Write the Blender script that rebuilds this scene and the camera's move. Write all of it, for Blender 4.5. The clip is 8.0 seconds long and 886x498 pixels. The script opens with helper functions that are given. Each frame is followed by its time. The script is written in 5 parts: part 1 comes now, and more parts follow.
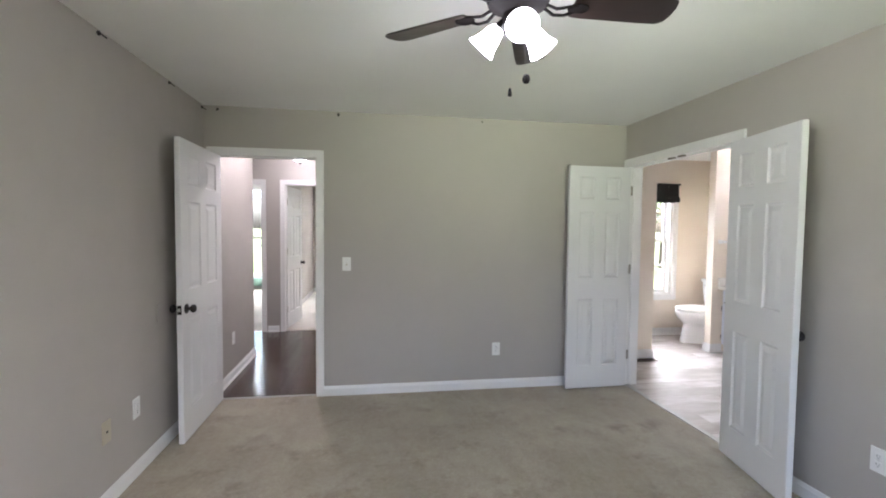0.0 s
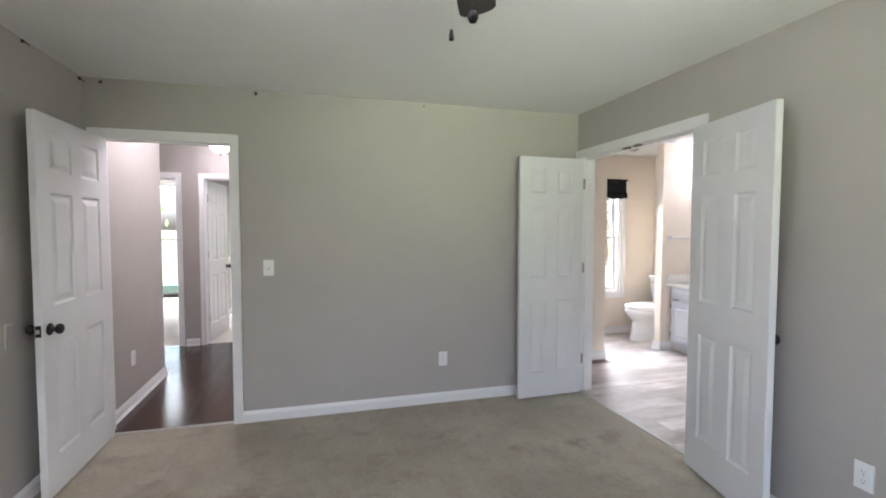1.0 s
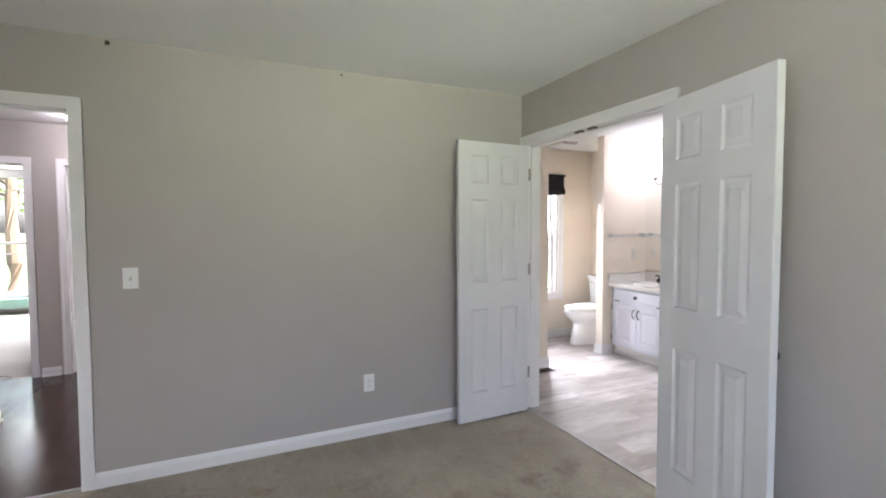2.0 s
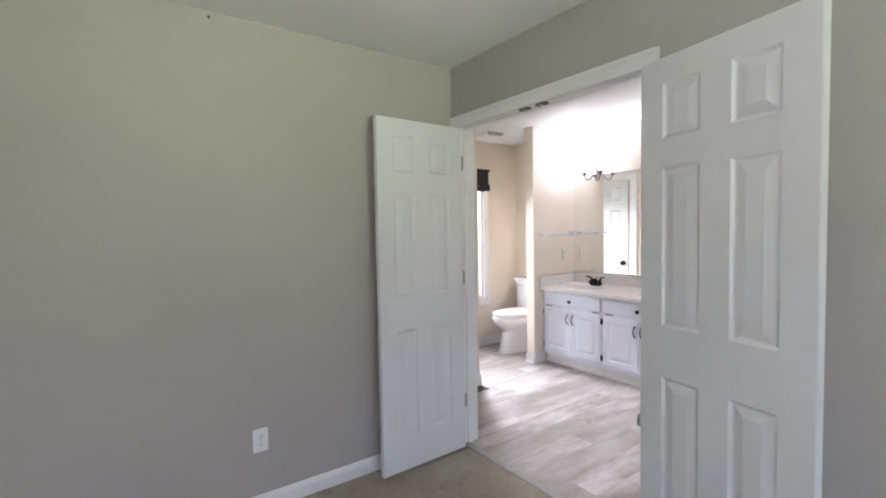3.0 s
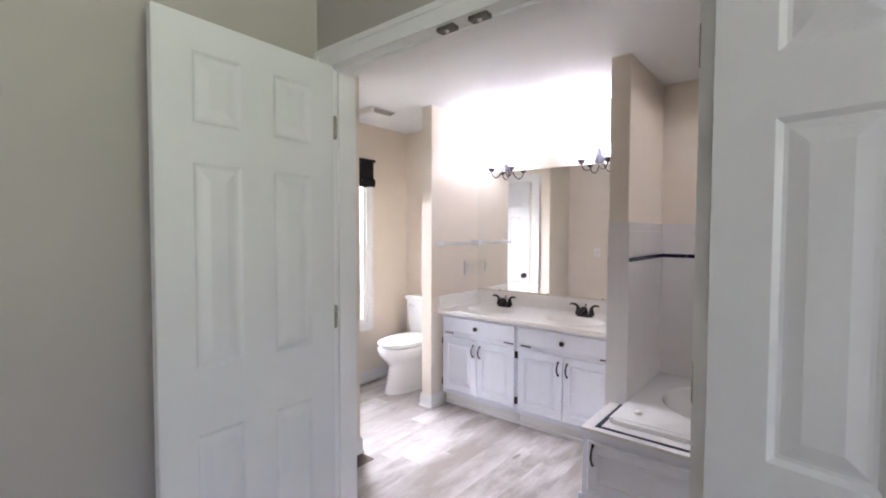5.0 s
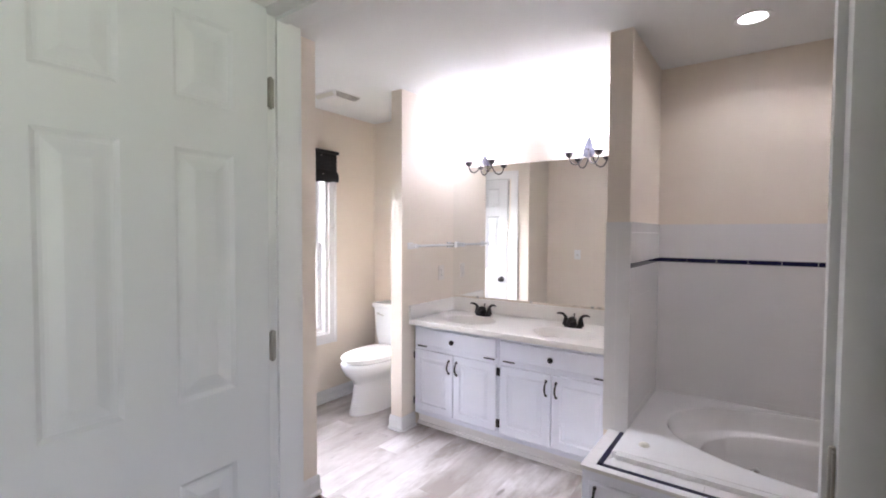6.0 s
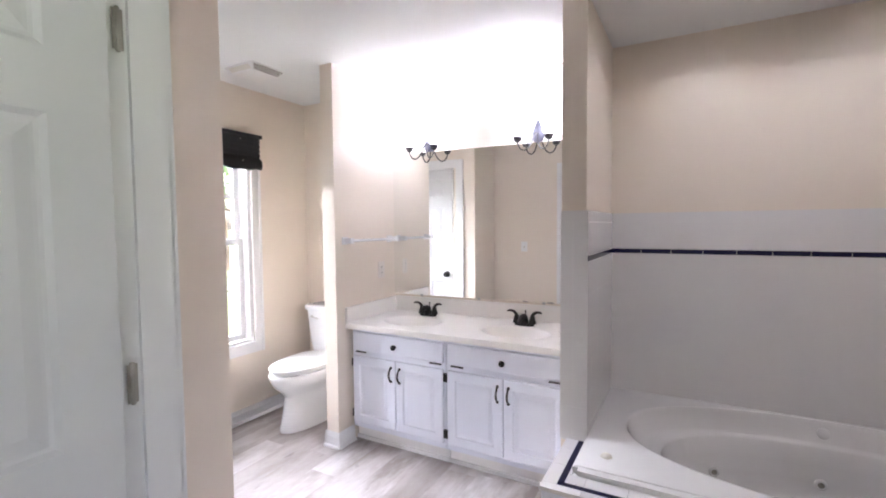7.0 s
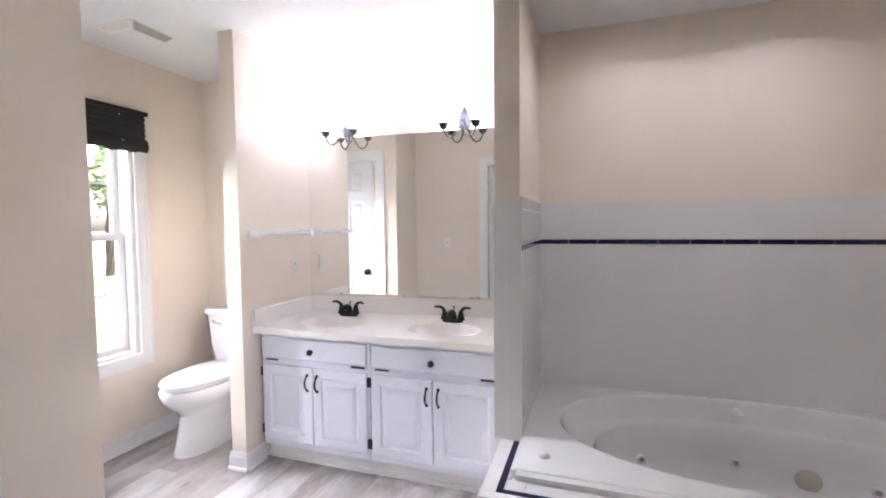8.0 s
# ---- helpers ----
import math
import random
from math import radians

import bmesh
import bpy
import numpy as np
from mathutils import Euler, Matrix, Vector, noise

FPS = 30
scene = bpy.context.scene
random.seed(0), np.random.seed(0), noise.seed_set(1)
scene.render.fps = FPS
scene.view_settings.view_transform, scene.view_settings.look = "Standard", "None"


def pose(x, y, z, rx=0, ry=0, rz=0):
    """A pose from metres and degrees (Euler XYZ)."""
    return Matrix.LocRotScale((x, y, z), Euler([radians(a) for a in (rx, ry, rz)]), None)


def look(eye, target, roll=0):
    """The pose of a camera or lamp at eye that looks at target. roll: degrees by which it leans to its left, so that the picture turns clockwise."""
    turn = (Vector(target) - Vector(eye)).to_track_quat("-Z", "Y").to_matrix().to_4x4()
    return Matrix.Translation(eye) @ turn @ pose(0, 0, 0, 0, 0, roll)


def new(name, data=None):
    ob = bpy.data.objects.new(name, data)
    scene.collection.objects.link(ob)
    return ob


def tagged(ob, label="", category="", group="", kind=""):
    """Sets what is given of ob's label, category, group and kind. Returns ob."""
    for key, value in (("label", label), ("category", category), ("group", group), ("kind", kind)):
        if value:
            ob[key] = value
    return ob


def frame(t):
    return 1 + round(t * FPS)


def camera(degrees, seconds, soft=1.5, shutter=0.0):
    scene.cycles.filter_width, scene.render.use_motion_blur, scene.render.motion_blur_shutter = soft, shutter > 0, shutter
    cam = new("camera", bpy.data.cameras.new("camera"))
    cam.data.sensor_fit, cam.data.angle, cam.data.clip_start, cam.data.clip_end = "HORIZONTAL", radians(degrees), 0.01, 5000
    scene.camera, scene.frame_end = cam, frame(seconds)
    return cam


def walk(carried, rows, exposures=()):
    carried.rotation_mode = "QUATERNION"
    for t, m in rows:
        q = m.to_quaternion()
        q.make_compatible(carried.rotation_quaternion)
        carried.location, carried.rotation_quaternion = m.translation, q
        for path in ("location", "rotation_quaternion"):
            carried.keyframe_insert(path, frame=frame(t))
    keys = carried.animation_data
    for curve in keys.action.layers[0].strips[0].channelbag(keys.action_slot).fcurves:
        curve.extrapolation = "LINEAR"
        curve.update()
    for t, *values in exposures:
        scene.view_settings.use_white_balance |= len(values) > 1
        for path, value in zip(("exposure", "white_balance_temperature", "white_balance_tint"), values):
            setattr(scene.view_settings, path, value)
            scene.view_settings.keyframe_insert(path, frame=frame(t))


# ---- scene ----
cam = camera(89.0, 8.0, soft=1.9)
PATH = [
    (0, (0.278, 0.06, 1.465), (0.588, 2.034, 1.372), 0.6),
    (0.5, (0.35, 0.237, 1.457), (0.765, 2.191, 1.364), 0.4),
    (1, (0.414, 0.467, 1.442), (0.948, 2.392, 1.35), 0.1),
    (1.5, (0.506, 0.737, 1.414), (1.17, 2.621, 1.323), 0.1),
    (3, (0.867, 1.66, 1.412), (2.028, 3.286, 1.323), -1.0),
    (3.5, (1.034, 1.929, 1.423), (2.332, 3.448, 1.332), -0.9),
    (4, (1.203, 2.159, 1.424), (2.62, 3.568, 1.337), -0.7),
    (4.5, (1.39, 2.347, 1.426), (2.887, 3.671, 1.346), -0.2),
    (6, (1.885, 2.779, 1.43), (3.508, 3.945, 1.359), 0.3),
    (6.5, (2.017, 2.865, 1.422), (3.699, 3.944, 1.343), -0.0),
    (7, (2.154, 2.92, 1.424), (3.904, 3.883, 1.323), -0.5),
    (7.5, (2.243, 2.999, 1.387), (4.076, 3.792, 1.29), -0.4),
    (8, (2.317, 3.033, 1.37), (4.211, 3.668, 1.267), -0.6),
]
walk(cam, [(t, look(eye, target, roll)) for t, eye, target, roll in PATH], exposures=[(0, 5.65, 6330, 10), (1.5, 5.65, 6300, 11), (3.5, 5.51, 6260, 13), (6, 5.53, 6180, 15), (8, 5.65, 6150, 15)])

# ---------------------------------------------------------------- light
world = bpy.data.worlds.new("sky")
scene.world = world
world.use_nodes = True
_n = world.node_tree.nodes
_sky = _n.new("ShaderNodeTexSky")
_sky.sky_type = "NISHITA"
_sky.sun_disc = False
_sky.sun_elevation = radians(52)
_sky.air_density, _sky.dust_density, _sky.ozone_density = 0.7, 6.0, 0.3
_sky.sun_rotation = radians(105)
_n["Background"].inputs[1].default_value = 0.05
world.node_tree.links.new(_sky.outputs[0], _n["Background"].inputs[0])

sun = new("sun", bpy.data.lights.new("sun", "SUN"))
sun.data.energy = 0.5
sun.data.angle = radians(10)
sun.data.color = (1.0, 0.95, 0.88)
sun.matrix_world = look((8, -2, 11), (0, 0, 0))

# daylight in the openings of the two bedroom windows: sky light from above, green light off the lawn from below
for nm, watts, col, spread, eye, aim in (("west_window_skylight", 0.100, (0.97, 0.97, 1.14), 180, (-1.15, -0.2, 1.5), (1.85, 0.7, 0.6)), ("west_window_lawn_light", 0.365, (0.95, 1.0, 0.96), 110, (-1.18, -0.2, 1.5), (1.85, 0.7, 4.0)),
                                         ("south_window_skylight", 0.020, (0.95, 0.98, 1.12), 180, (1.1, -1.47, 1.5), (0.9, 1.5, 0.6)), ("south_window_lawn_light", 0.185, (0.90, 1.0, 0.76), 45, (1.1, -1.5, 1.5), (1.3, 1.5, 2.3))):
    day = new(nm, bpy.data.lights.new(nm, "AREA"))
    day.data.shape, day.data.size, day.data.size_y = "RECTANGLE", 1.4, 1.1
    day.data.energy, day.data.color = watts, col
    day.data.spread = radians(spread)
    day.matrix_world = look(eye, aim)

# sky light at the other windows; the far bedroom's lamp is an added fill
for nm, watts, eye, aim, sx, sy in (("bath_window_skylight", 34, (5.1, 10.2, 3.7), (4.05, 5.1, 1.0), 4.2, 3.0), ("sunny_room_skylight", 12, (-2.4, 12.2, 3.3), (-2.2, 9.4, 0.0), 2.2, 1.6),
                                    ("far_room_fill_light", 36, (0.7, 11.6, 3.2), (0.3, 9.2, 0.2), 1.8, 1.4)):
    day = new(nm, bpy.data.lights.new(nm, "AREA"))
    day.data.shape, day.data.size, day.data.size_y = "RECTANGLE", sx, sy
    day.data.energy, day.data.color = watts, (0.98, 0.98, 1.04)
    day.matrix_world = look(eye, aim)

SCONCE_GLOW, FAN_GLOW, CAN_GLOW, HALL_GLOW = 3.4, 1.3, 2.5, 0.68
CAN_WATTS = 0.065

# ---------------------------------------------------------------- materials
def nodes_of(name):
    m = bpy.data.materials.new(name)
    m.use_nodes = True
    return m, m.node_tree.nodes, m.node_tree.links, m.node_tree.nodes["Principled BSDF"]


def mixer(n, l, fac, a, b):
    mx = n.new("ShaderNodeMix")
    mx.data_type = "RGBA"
    for sock, v in ((mx.inputs[0], fac), (mx.inputs[6], a), (mx.inputs[7], b)):
        if isinstance(v, bpy.types.NodeSocket):
            l.new(v, sock)
        elif isinstance(v, tuple):
            sock.default_value = (*v, 1)
        else:
            sock.default_value = v
    return mx.outputs[2]


def noise_of(n, l, scale, detail=3.0, rough=0.5, stretch=(1, 1, 1), offset=None):
    co = n.new("ShaderNodeTexCoord")
    mp = n.new("ShaderNodeMapping")
    mp.inputs["Scale"].default_value = stretch
    l.new(co.outputs["Object"], mp.inputs["Vector"])
    if offset is not None:
        l.new(offset, mp.inputs["Location"])
    t = n.new("ShaderNodeTexNoise")
    t.inputs["Scale"].default_value = scale
    t.inputs["Detail"].default_value = detail
    t.inputs["Roughness"].default_value = rough
    l.new(mp.outputs[0], t.inputs["Vector"])
    return t.outputs[0]


def ramp(n, l, fac, lo, hi, a=0.0, b=1.0):
    mr = n.new("ShaderNodeMapRange")
    mr.inputs[1].default_value, mr.inputs[2].default_value = lo, hi
    mr.inputs[3].default_value, mr.inputs[4].default_value = a, b
    l.new(fac, mr.inputs[0])
    return mr.outputs[0]


def bump(n, l, bsdf, height, strength, dist):
    b = n.new("ShaderNodeBump")
    b.inputs["Strength"].default_value = strength
    b.inputs["Distance"].default_value = dist
    l.new(height, b.inputs["Height"])
    l.new(b.outputs[0], bsdf.inputs["Normal"])


def paint(name, col, rough=0.6, vary=0.06, grain=260.0, relief=0.12, dist=0.0012, stain=0.0, sheen_vary=0.06):
    m, n, l, p = nodes_of(name)
    big = ramp(n, l, noise_of(n, l, 1.3, 4.0, 0.6), 0.3, 0.7)
    lo = tuple(c * (1 - vary) for c in col)
    hi = tuple(min(1.0, c * (1 + vary)) for c in col)
    out = mixer(n, l, big, lo, hi)
    if stain:
        spots = ramp(n, l, noise_of(n, l, 5.5, 6.0, 0.7), 0.62, 0.78)
        sc = n.new("ShaderNodeMath")
        sc.operation = "MULTIPLY"
        sc.inputs[1].default_value = stain
        l.new(spots, sc.inputs[0])
        out = mixer(n, l, sc.outputs[0], out, tuple(c * 0.72 for c in col))
    l.new(out, p.inputs["Base Color"])
    fine = noise_of(n, l, grain, 2.0)
    l.new(ramp(n, l, noise_of(n, l, 9.0, 3.0), 0.3, 0.7, rough - sheen_vary, rough + sheen_vary), p.inputs["Roughness"])
    bump(n, l, p, fine, relief, dist)
    return m


def plain(name, col, rough=0.5, metal=0.0, relief=0.0, vary=0.0, coat=0.0):
    m, n, l, p = nodes_of(name)
    if vary:
        big = ramp(n, l, noise_of(n, l, 14.0, 4.0, 0.6), 0.3, 0.7)
        l.new(mixer(n, l, big, tuple(c * (1 - vary) for c in col), tuple(min(1, c * (1 + vary)) for c in col)), p.inputs["Base Color"])
    else:
        p.inputs["Base Color"].default_value = (*col, 1)
    p.inputs["Roughness"].default_value = rough
    p.inputs["Metallic"].default_value = metal
    p.inputs["Coat Weight"].default_value = coat
    if relief:
        bump(n, l, p, noise_of(n, l, 90.0, 2.0), relief, 0.001)
    return m


def glowing(name, col, strength):
    m, n, l, p = nodes_of(name)
    p.inputs["Base Color"].default_value = (0.9, 0.9, 0.9, 1)
    p.inputs["Emission Color"].default_value = (*col, 1)
    p.inputs["Emission Strength"].default_value = strength
    p.inputs["Roughness"].default_value = 0.3
    return m


def plank_wood(name, dark, mid, light, along, rough, gloss_coat=0.0, patch=9.5, long=0.22, streak=0.35, own_tone=0.45, knots=0.0, relief=0.12):
    """Wood planks: each piece shifts its grain and tone by its own random number."""
    m, n, l, p = nodes_of(name)
    info = n.new("ShaderNodeObjectInfo")
    off = n.new("ShaderNodeCombineXYZ")
    mul = n.new("ShaderNodeMath")
    mul.operation = "MULTIPLY"
    mul.inputs[1].default_value = 37.0
    l.new(info.outputs["Random"], mul.inputs[0])
    for i in range(3):
        l.new(mul.outputs[0], off.inputs[i])
    st = (long, 1, 1) if along == "x" else (1, long, 1)
    st2 = (0.05, 1, 1) if along == "x" else (1, 0.05, 1)
    cloud = ramp(n, l, noise_of(n, l, patch, 6.0, 0.62, st, off.outputs[0]), 0.38, 0.62)
    grain = ramp(n, l, noise_of(n, l, 95.0, 4.0, 0.65, st2, off.outputs[0]), 0.35, 0.7)
    tone = mixer(n, l, cloud, dark, light)
    own = n.new("ShaderNodeMath")
    own.operation = "MULTIPLY"
    own.inputs[1].default_value = own_tone
    l.new(info.outputs["Random"], own.inputs[0])
    tone = mixer(n, l, own.outputs[0], tone, mid)
    gm = n.new("ShaderNodeMath")
    gm.operation = "MULTIPLY"
    gm.inputs[1].default_value = streak
    l.new(grain, gm.inputs[0])
    if knots:
        spot = ramp(n, l, noise_of(n, l, 13.0, 2.0, 0.5, st, off.outputs[0]), 0.70, 0.78, 0, knots)
        tone = mixer(n, l, spot, tone, tuple(c * 0.6 for c in dark))
    l.new(mixer(n, l, gm.outputs[0], tone, dark), p.inputs["Base Color"])
    l.new(ramp(n, l, cloud, 0, 1, rough - 0.05, rough + 0.06), p.inputs["Roughness"])
    p.inputs["Coat Weight"].default_value = gloss_coat
    bump(n, l, p, grain, relief, 0.0008)
    return m


def carpet_material():
    m, n, l, p = nodes_of("carpet_pile")
    traffic = ramp(n, l, noise_of(n, l, 1.5, 5.0, 0.6), 0.40, 0.62)
    fibre = noise_of(n, l, 420.0, 2.0, 0.7)
    tuft = noise_of(n, l, 55.0, 4.0, 0.7)
    col = mixer(n, l, traffic, (0.275, 0.232, 0.166), (0.398, 0.350, 0.270))
    worn = ramp(n, l, noise_of(n, l, 5.0, 6.0, 0.66, (1.0, 0.5, 1)), 0.46, 0.64, 0, 0.5)
    col = mixer(n, l, worn, col, (0.20, 0.162, 0.106))
    spots = ramp(n, l, noise_of(n, l, 3.1, 6.0, 0.66), 0.545, 0.665, 0, 0.72)
    col = mixer(n, l, spots, col, (0.105, 0.075, 0.045))
    col = mixer(n, l, ramp(n, l, noise_of(n, l, 26.0, 5.0, 0.78), 0.42, 0.68, 0, 0.42), col, (0.49, 0.43, 0.33))
    col = mixer(n, l, ramp(n, l, tuft, 0.35, 0.68, 0, 0.55), col, (0.21, 0.17, 0.118))
    col = mixer(n, l, ramp(n, l, fibre, 0.4, 0.7, 0, 0.22), col, (0.50, 0.43, 0.34))
    l.new(col, p.inputs["Base Color"])
    p.inputs["Roughness"].default_value = 0.95
    p.inputs["Sheen Weight"].default_value = 0.25
    add = n.new("ShaderNodeMath")
    l.new(fibre, add.inputs[0])
    l.new(tuft, add.inputs[1])
    bump(n, l, p, add.outputs[0], 0.5, 0.005)
    return m


def glass_material():
    m, n, l, p = nodes_of("window_glass")
    p.inputs["Base Color"].default_value = (1, 1, 1, 1)
    p.inputs["Roughness"].default_value = 0.0
    p.inputs["IOR"].default_value = 1.45
    p.inputs["Transmission Weight"].default_value = 1.0
    return m


def leaf_material():
    m, n, l, p = nodes_of("leaves")
    geo = n.new("ShaderNodeNewGeometry")
    l.new(mixer(n, l, geo.outputs["Random Per Island"], (0.06, 0.115, 0.03), (0.15, 0.23, 0.07)), p.inputs["Base Color"])
    p.inputs["Roughness"].default_value = 0.6
    return m


M_WALL = paint("greige_wall_paint", (0.425, 0.393, 0.36), 0.62, 0.03, 300.0, 0.10, 0.001, stain=0.10)
M_BATHWALL = paint("beige_wall_paint", (0.78, 0.695, 0.595), 0.36, 0.02, 300.0, 0.08, 0.001, sheen_vary=0.015)
M_CEIL = paint("white_ceiling_paint", (0.80, 0.80, 0.785), 0.85, 0.02, 120.0, 0.35, 0.003)
M_TRIM = paint("white_trim_paint", (0.80, 0.79, 0.78), 0.36, 0.02, 60.0, 0.06, 0.0008)
M_DOOR = paint("white_door_paint", (0.71, 0.705, 0.705), 0.38, 0.02, 150.0, 0.10, 0.0006)
M_CABINET = paint("white_cabinet_paint", (0.81, 0.83, 0.91), 0.36, 0.02, 60.0, 0.06, 0.0006)
M_CARPET = carpet_material()
M_BATHFLOOR = plank_wood("grey_oak_plank", (0.315, 0.27, 0.24), (0.33, 0.288, 0.262), (0.71, 0.68, 0.67), "x", 0.54, patch=5.0, long=0.36, streak=0.24, own_tone=0.62, knots=0.85)
M_HALLFLOOR = plank_wood("dark_hardwood", (0.030, 0.012, 0.008), (0.050, 0.020, 0.013), (0.066, 0.027, 0.018), "y", 0.2, relief=0.01)
M_JOINT = plain("floor_joint", (0.20, 0.175, 0.165), 0.8)
M_DARKJOINT = plain("dark_floor_joint", (0.012, 0.006, 0.005), 0.6)
M_BRONZE = plain("oil_rubbed_bronze", (0.018, 0.014, 0.013), 0.45, 0.45, vary=0.3)
M_BLACK = plain("black_iron", (0.02, 0.02, 0.022), 0.4, 0.5)
M_STEEL = plain("brushed_steel", (0.55, 0.53, 0.50), 0.35, 1.0)
M_STRIP = plain("carpet_strip_metal", (0.42, 0.41, 0.39), 0.5, 0.35, vary=0.1)
M_DULLSTEEL = plain("dull_hinge_metal", (0.36, 0.34, 0.30), 0.45, 0.75, vary=0.2)
M_CATCH = plain("tarnished_catch_metal", (0.16, 0.145, 0.125), 0.4, 0.7, vary=0.3)
M_TOE = paint("cream_toe_paint", (0.81, 0.795, 0.78), 0.45, 0.03, 60.0, 0.06, 0.0006)
M_PORCELAIN = plain("white_porcelain", (0.85, 0.85, 0.85), 0.10, coat=0.4)
M_MARBLE = plain("cream_cultured_marble", (0.87, 0.84, 0.80), 0.30, coat=0.15)
M_TILE = plain("white_glazed_tile", (0.76, 0.745, 0.735), 0.13, coat=0.3)
M_GROUT = plain("pale_grout", (0.74, 0.725, 0.715), 0.6)
M_NAVY = plain("navy_glazed_tile", (0.011, 0.011, 0.048), 0.15)
M_TUB = plain("white_acrylic", (0.80, 0.79, 0.78), 0.12, coat=0.6)
M_MIRROR = plain("mirror_silver", (0.93, 0.94, 0.93), 0.0, 1.0)
M_GLASS = glass_material()
M_PLASTIC = plain("white_plastic", (0.82, 0.82, 0.80), 0.35)
M_IVORY = plain("ivory_plastic", (0.50, 0.455, 0.34), 0.45)
M_CREAM = plain("cream_plastic", (0.72, 0.69, 0.60), 0.35)
M_ALMOND = plain("almond_plastic", (0.76, 0.71, 0.65), 0.35)
M_SUCTION = plain("aged_cream_plastic", (0.52, 0.49, 0.40), 0.35)
M_VENT = plain("white_vent_plastic", (0.80, 0.79, 0.765), 0.4)
M_VENTSLOT = plain("vent_slot", (0.15, 0.125, 0.09), 0.7)
M_SLOT = plain("dark_slot", (0.03, 0.03, 0.03), 0.6)
M_BLADE = plank_wood("dark_walnut_blade", (0.006, 0.004, 0.0035), (0.014, 0.008, 0.007), (0.022, 0.012, 0.010), "x", 0.35)
M_FANMETAL = plain("dark_fan_bronze", (0.0035, 0.0027, 0.0025), 0.7, 0.0, vary=0.3)
M_FANMETAL.node_tree.nodes["Principled BSDF"].inputs["Specular IOR Level"].default_value = 0.05
M_CHAIN = plain("chain_metal", (0.22, 0.215, 0.20), 0.8)
M_SHADECLOTH = plain("black_fabric", (0.012, 0.012, 0.013), 0.85, relief=0.4)
M_SCONCE_GLOW = glowing("lit_frosted_glass", (0.95, 0.955, 1.10), SCONCE_GLOW)
M_SCONCE_GLASS = glowing("glowing_frosted_glass", (0.95, 0.955, 1.10), 0.44)
M_FAN_GLOW = glowing("lit_white_glass", (1.0, 0.97, 1.10), FAN_GLOW)
M_CAN_GLOW = glowing("lit_lamp_lens", (1.0, 0.955, 1.04), CAN_GLOW)
M_HALL_GLOW = glowing("lit_hall_glass", (1.04, 0.94, 1.04), HALL_GLOW)
# brighter glass for the unseen lamp that is added in the hall
M_ADDED_HALL_GLOW = glowing("lit_added_hall_glass", (1.04, 0.94, 1.02), HALL_GLOW * 2.4)
M_PLATE = plain("sconce_plate", (0.085, 0.082, 0.105), 0.5, 0.3)
M_SCONCE = plain("antique_pewter", (0.07, 0.065, 0.065), 0.4, 0.7)
M_GRASS = paint("lawn_grass", (0.055, 0.085, 0.03), 0.9, 0.3, 30.0, 0.8, 0.03)
M_BARK = paint("tree_bark", (0.11, 0.08, 0.055), 0.9, 0.3, 25.0, 0.8, 0.02)
M_LEAF = leaf_material()
M_GREEN = plain("pale_green_paint", (0.30, 0.50, 0.42), 0.6)
M_REGISTER = plain("brown_register_metal", (0.09, 0.06, 0.04), 0.45, 0.6)


# ---------------------------------------------------------------- mesh tools
def box(bm, x0, x1, y0, y1, z0, z1):
    vs = [bm.verts.new((x, y, z)) for z in (z0, z1) for y in (y0, y1) for x in (x0, x1)]
    for f in ((0, 2, 3, 1), (4, 5, 7, 6), (0, 1, 5, 4), (2, 6, 7, 3), (0, 4, 6, 2), (1, 3, 7, 5)):
        bm.faces.new([vs[i] for i in f])
    return vs


def bevel_all(bm, width, segments=1):
    if width:
        edges = [e for e in bm.edges if len(e.link_faces) == 2 and e.calc_face_angle(0) > 0.5]
        bmesh.ops.bevel(bm, geom=edges, offset=width, segments=segments, affect="EDGES", clamp_overlap=True)


def rbox(x0, x1, y0, y1, z0, z1, bevel=0.003, segments=1):
    bm = bmesh.new()
    box(bm, min(x0, x1), max(x0, x1), min(y0, y1), max(y0, y1), min(z0, z1), max(z0, z1))
    bevel_all(bm, bevel, segments)
    return bm


def lathe(profile, steps=24, m=None):
    """A turned shape round z from (radius, z) pairs."""
    bm = bmesh.new()
    rings = []
    for r, z in profile:
        if r < 1e-6:
            rings.append([bm.verts.new((0, 0, z))])
        else:
            rings.append([bm.verts.new((r * math.cos(2 * math.pi * i / steps), r * math.sin(2 * math.pi * i / steps), z)) for i in range(steps)])
    for a, b in zip(rings, rings[1:]):
        for i in range(steps):
            j = (i + 1) % steps
            if len(a) == 1 and len(b) == 1:
                continue
            if len(a) == 1:
                bm.faces.new((a[0], b[i], b[j]))
            elif len(b) == 1:
                bm.faces.new((a[i], b[0], a[j]))
            else:
                bm.faces.new((a[i], b[i], b[j], a[j]))
    bmesh.ops.recalc_face_normals(bm, faces=bm.faces)
    if m is not None:
        bm.transform(m)
    return bm


def loft(rings, close_ends=True):
    """Skin through rings of equal point counts."""
    bm = bmesh.new()
    vr = [[bm.verts.new(p) for p in ring] for ring in rings]
    k = len(vr[0])
    for a, b in zip(vr, vr[1:]):
        for i in range(k):
            j = (i + 1) % k
            bm.faces.new((a[i], a[j], b[j], b[i]))
    if close_ends:
        bm.faces.new(list(reversed(vr[0])))
        bm.faces.new(vr[-1])
    bmesh.ops.recalc_face_normals(bm, faces=bm.faces)
    return bm


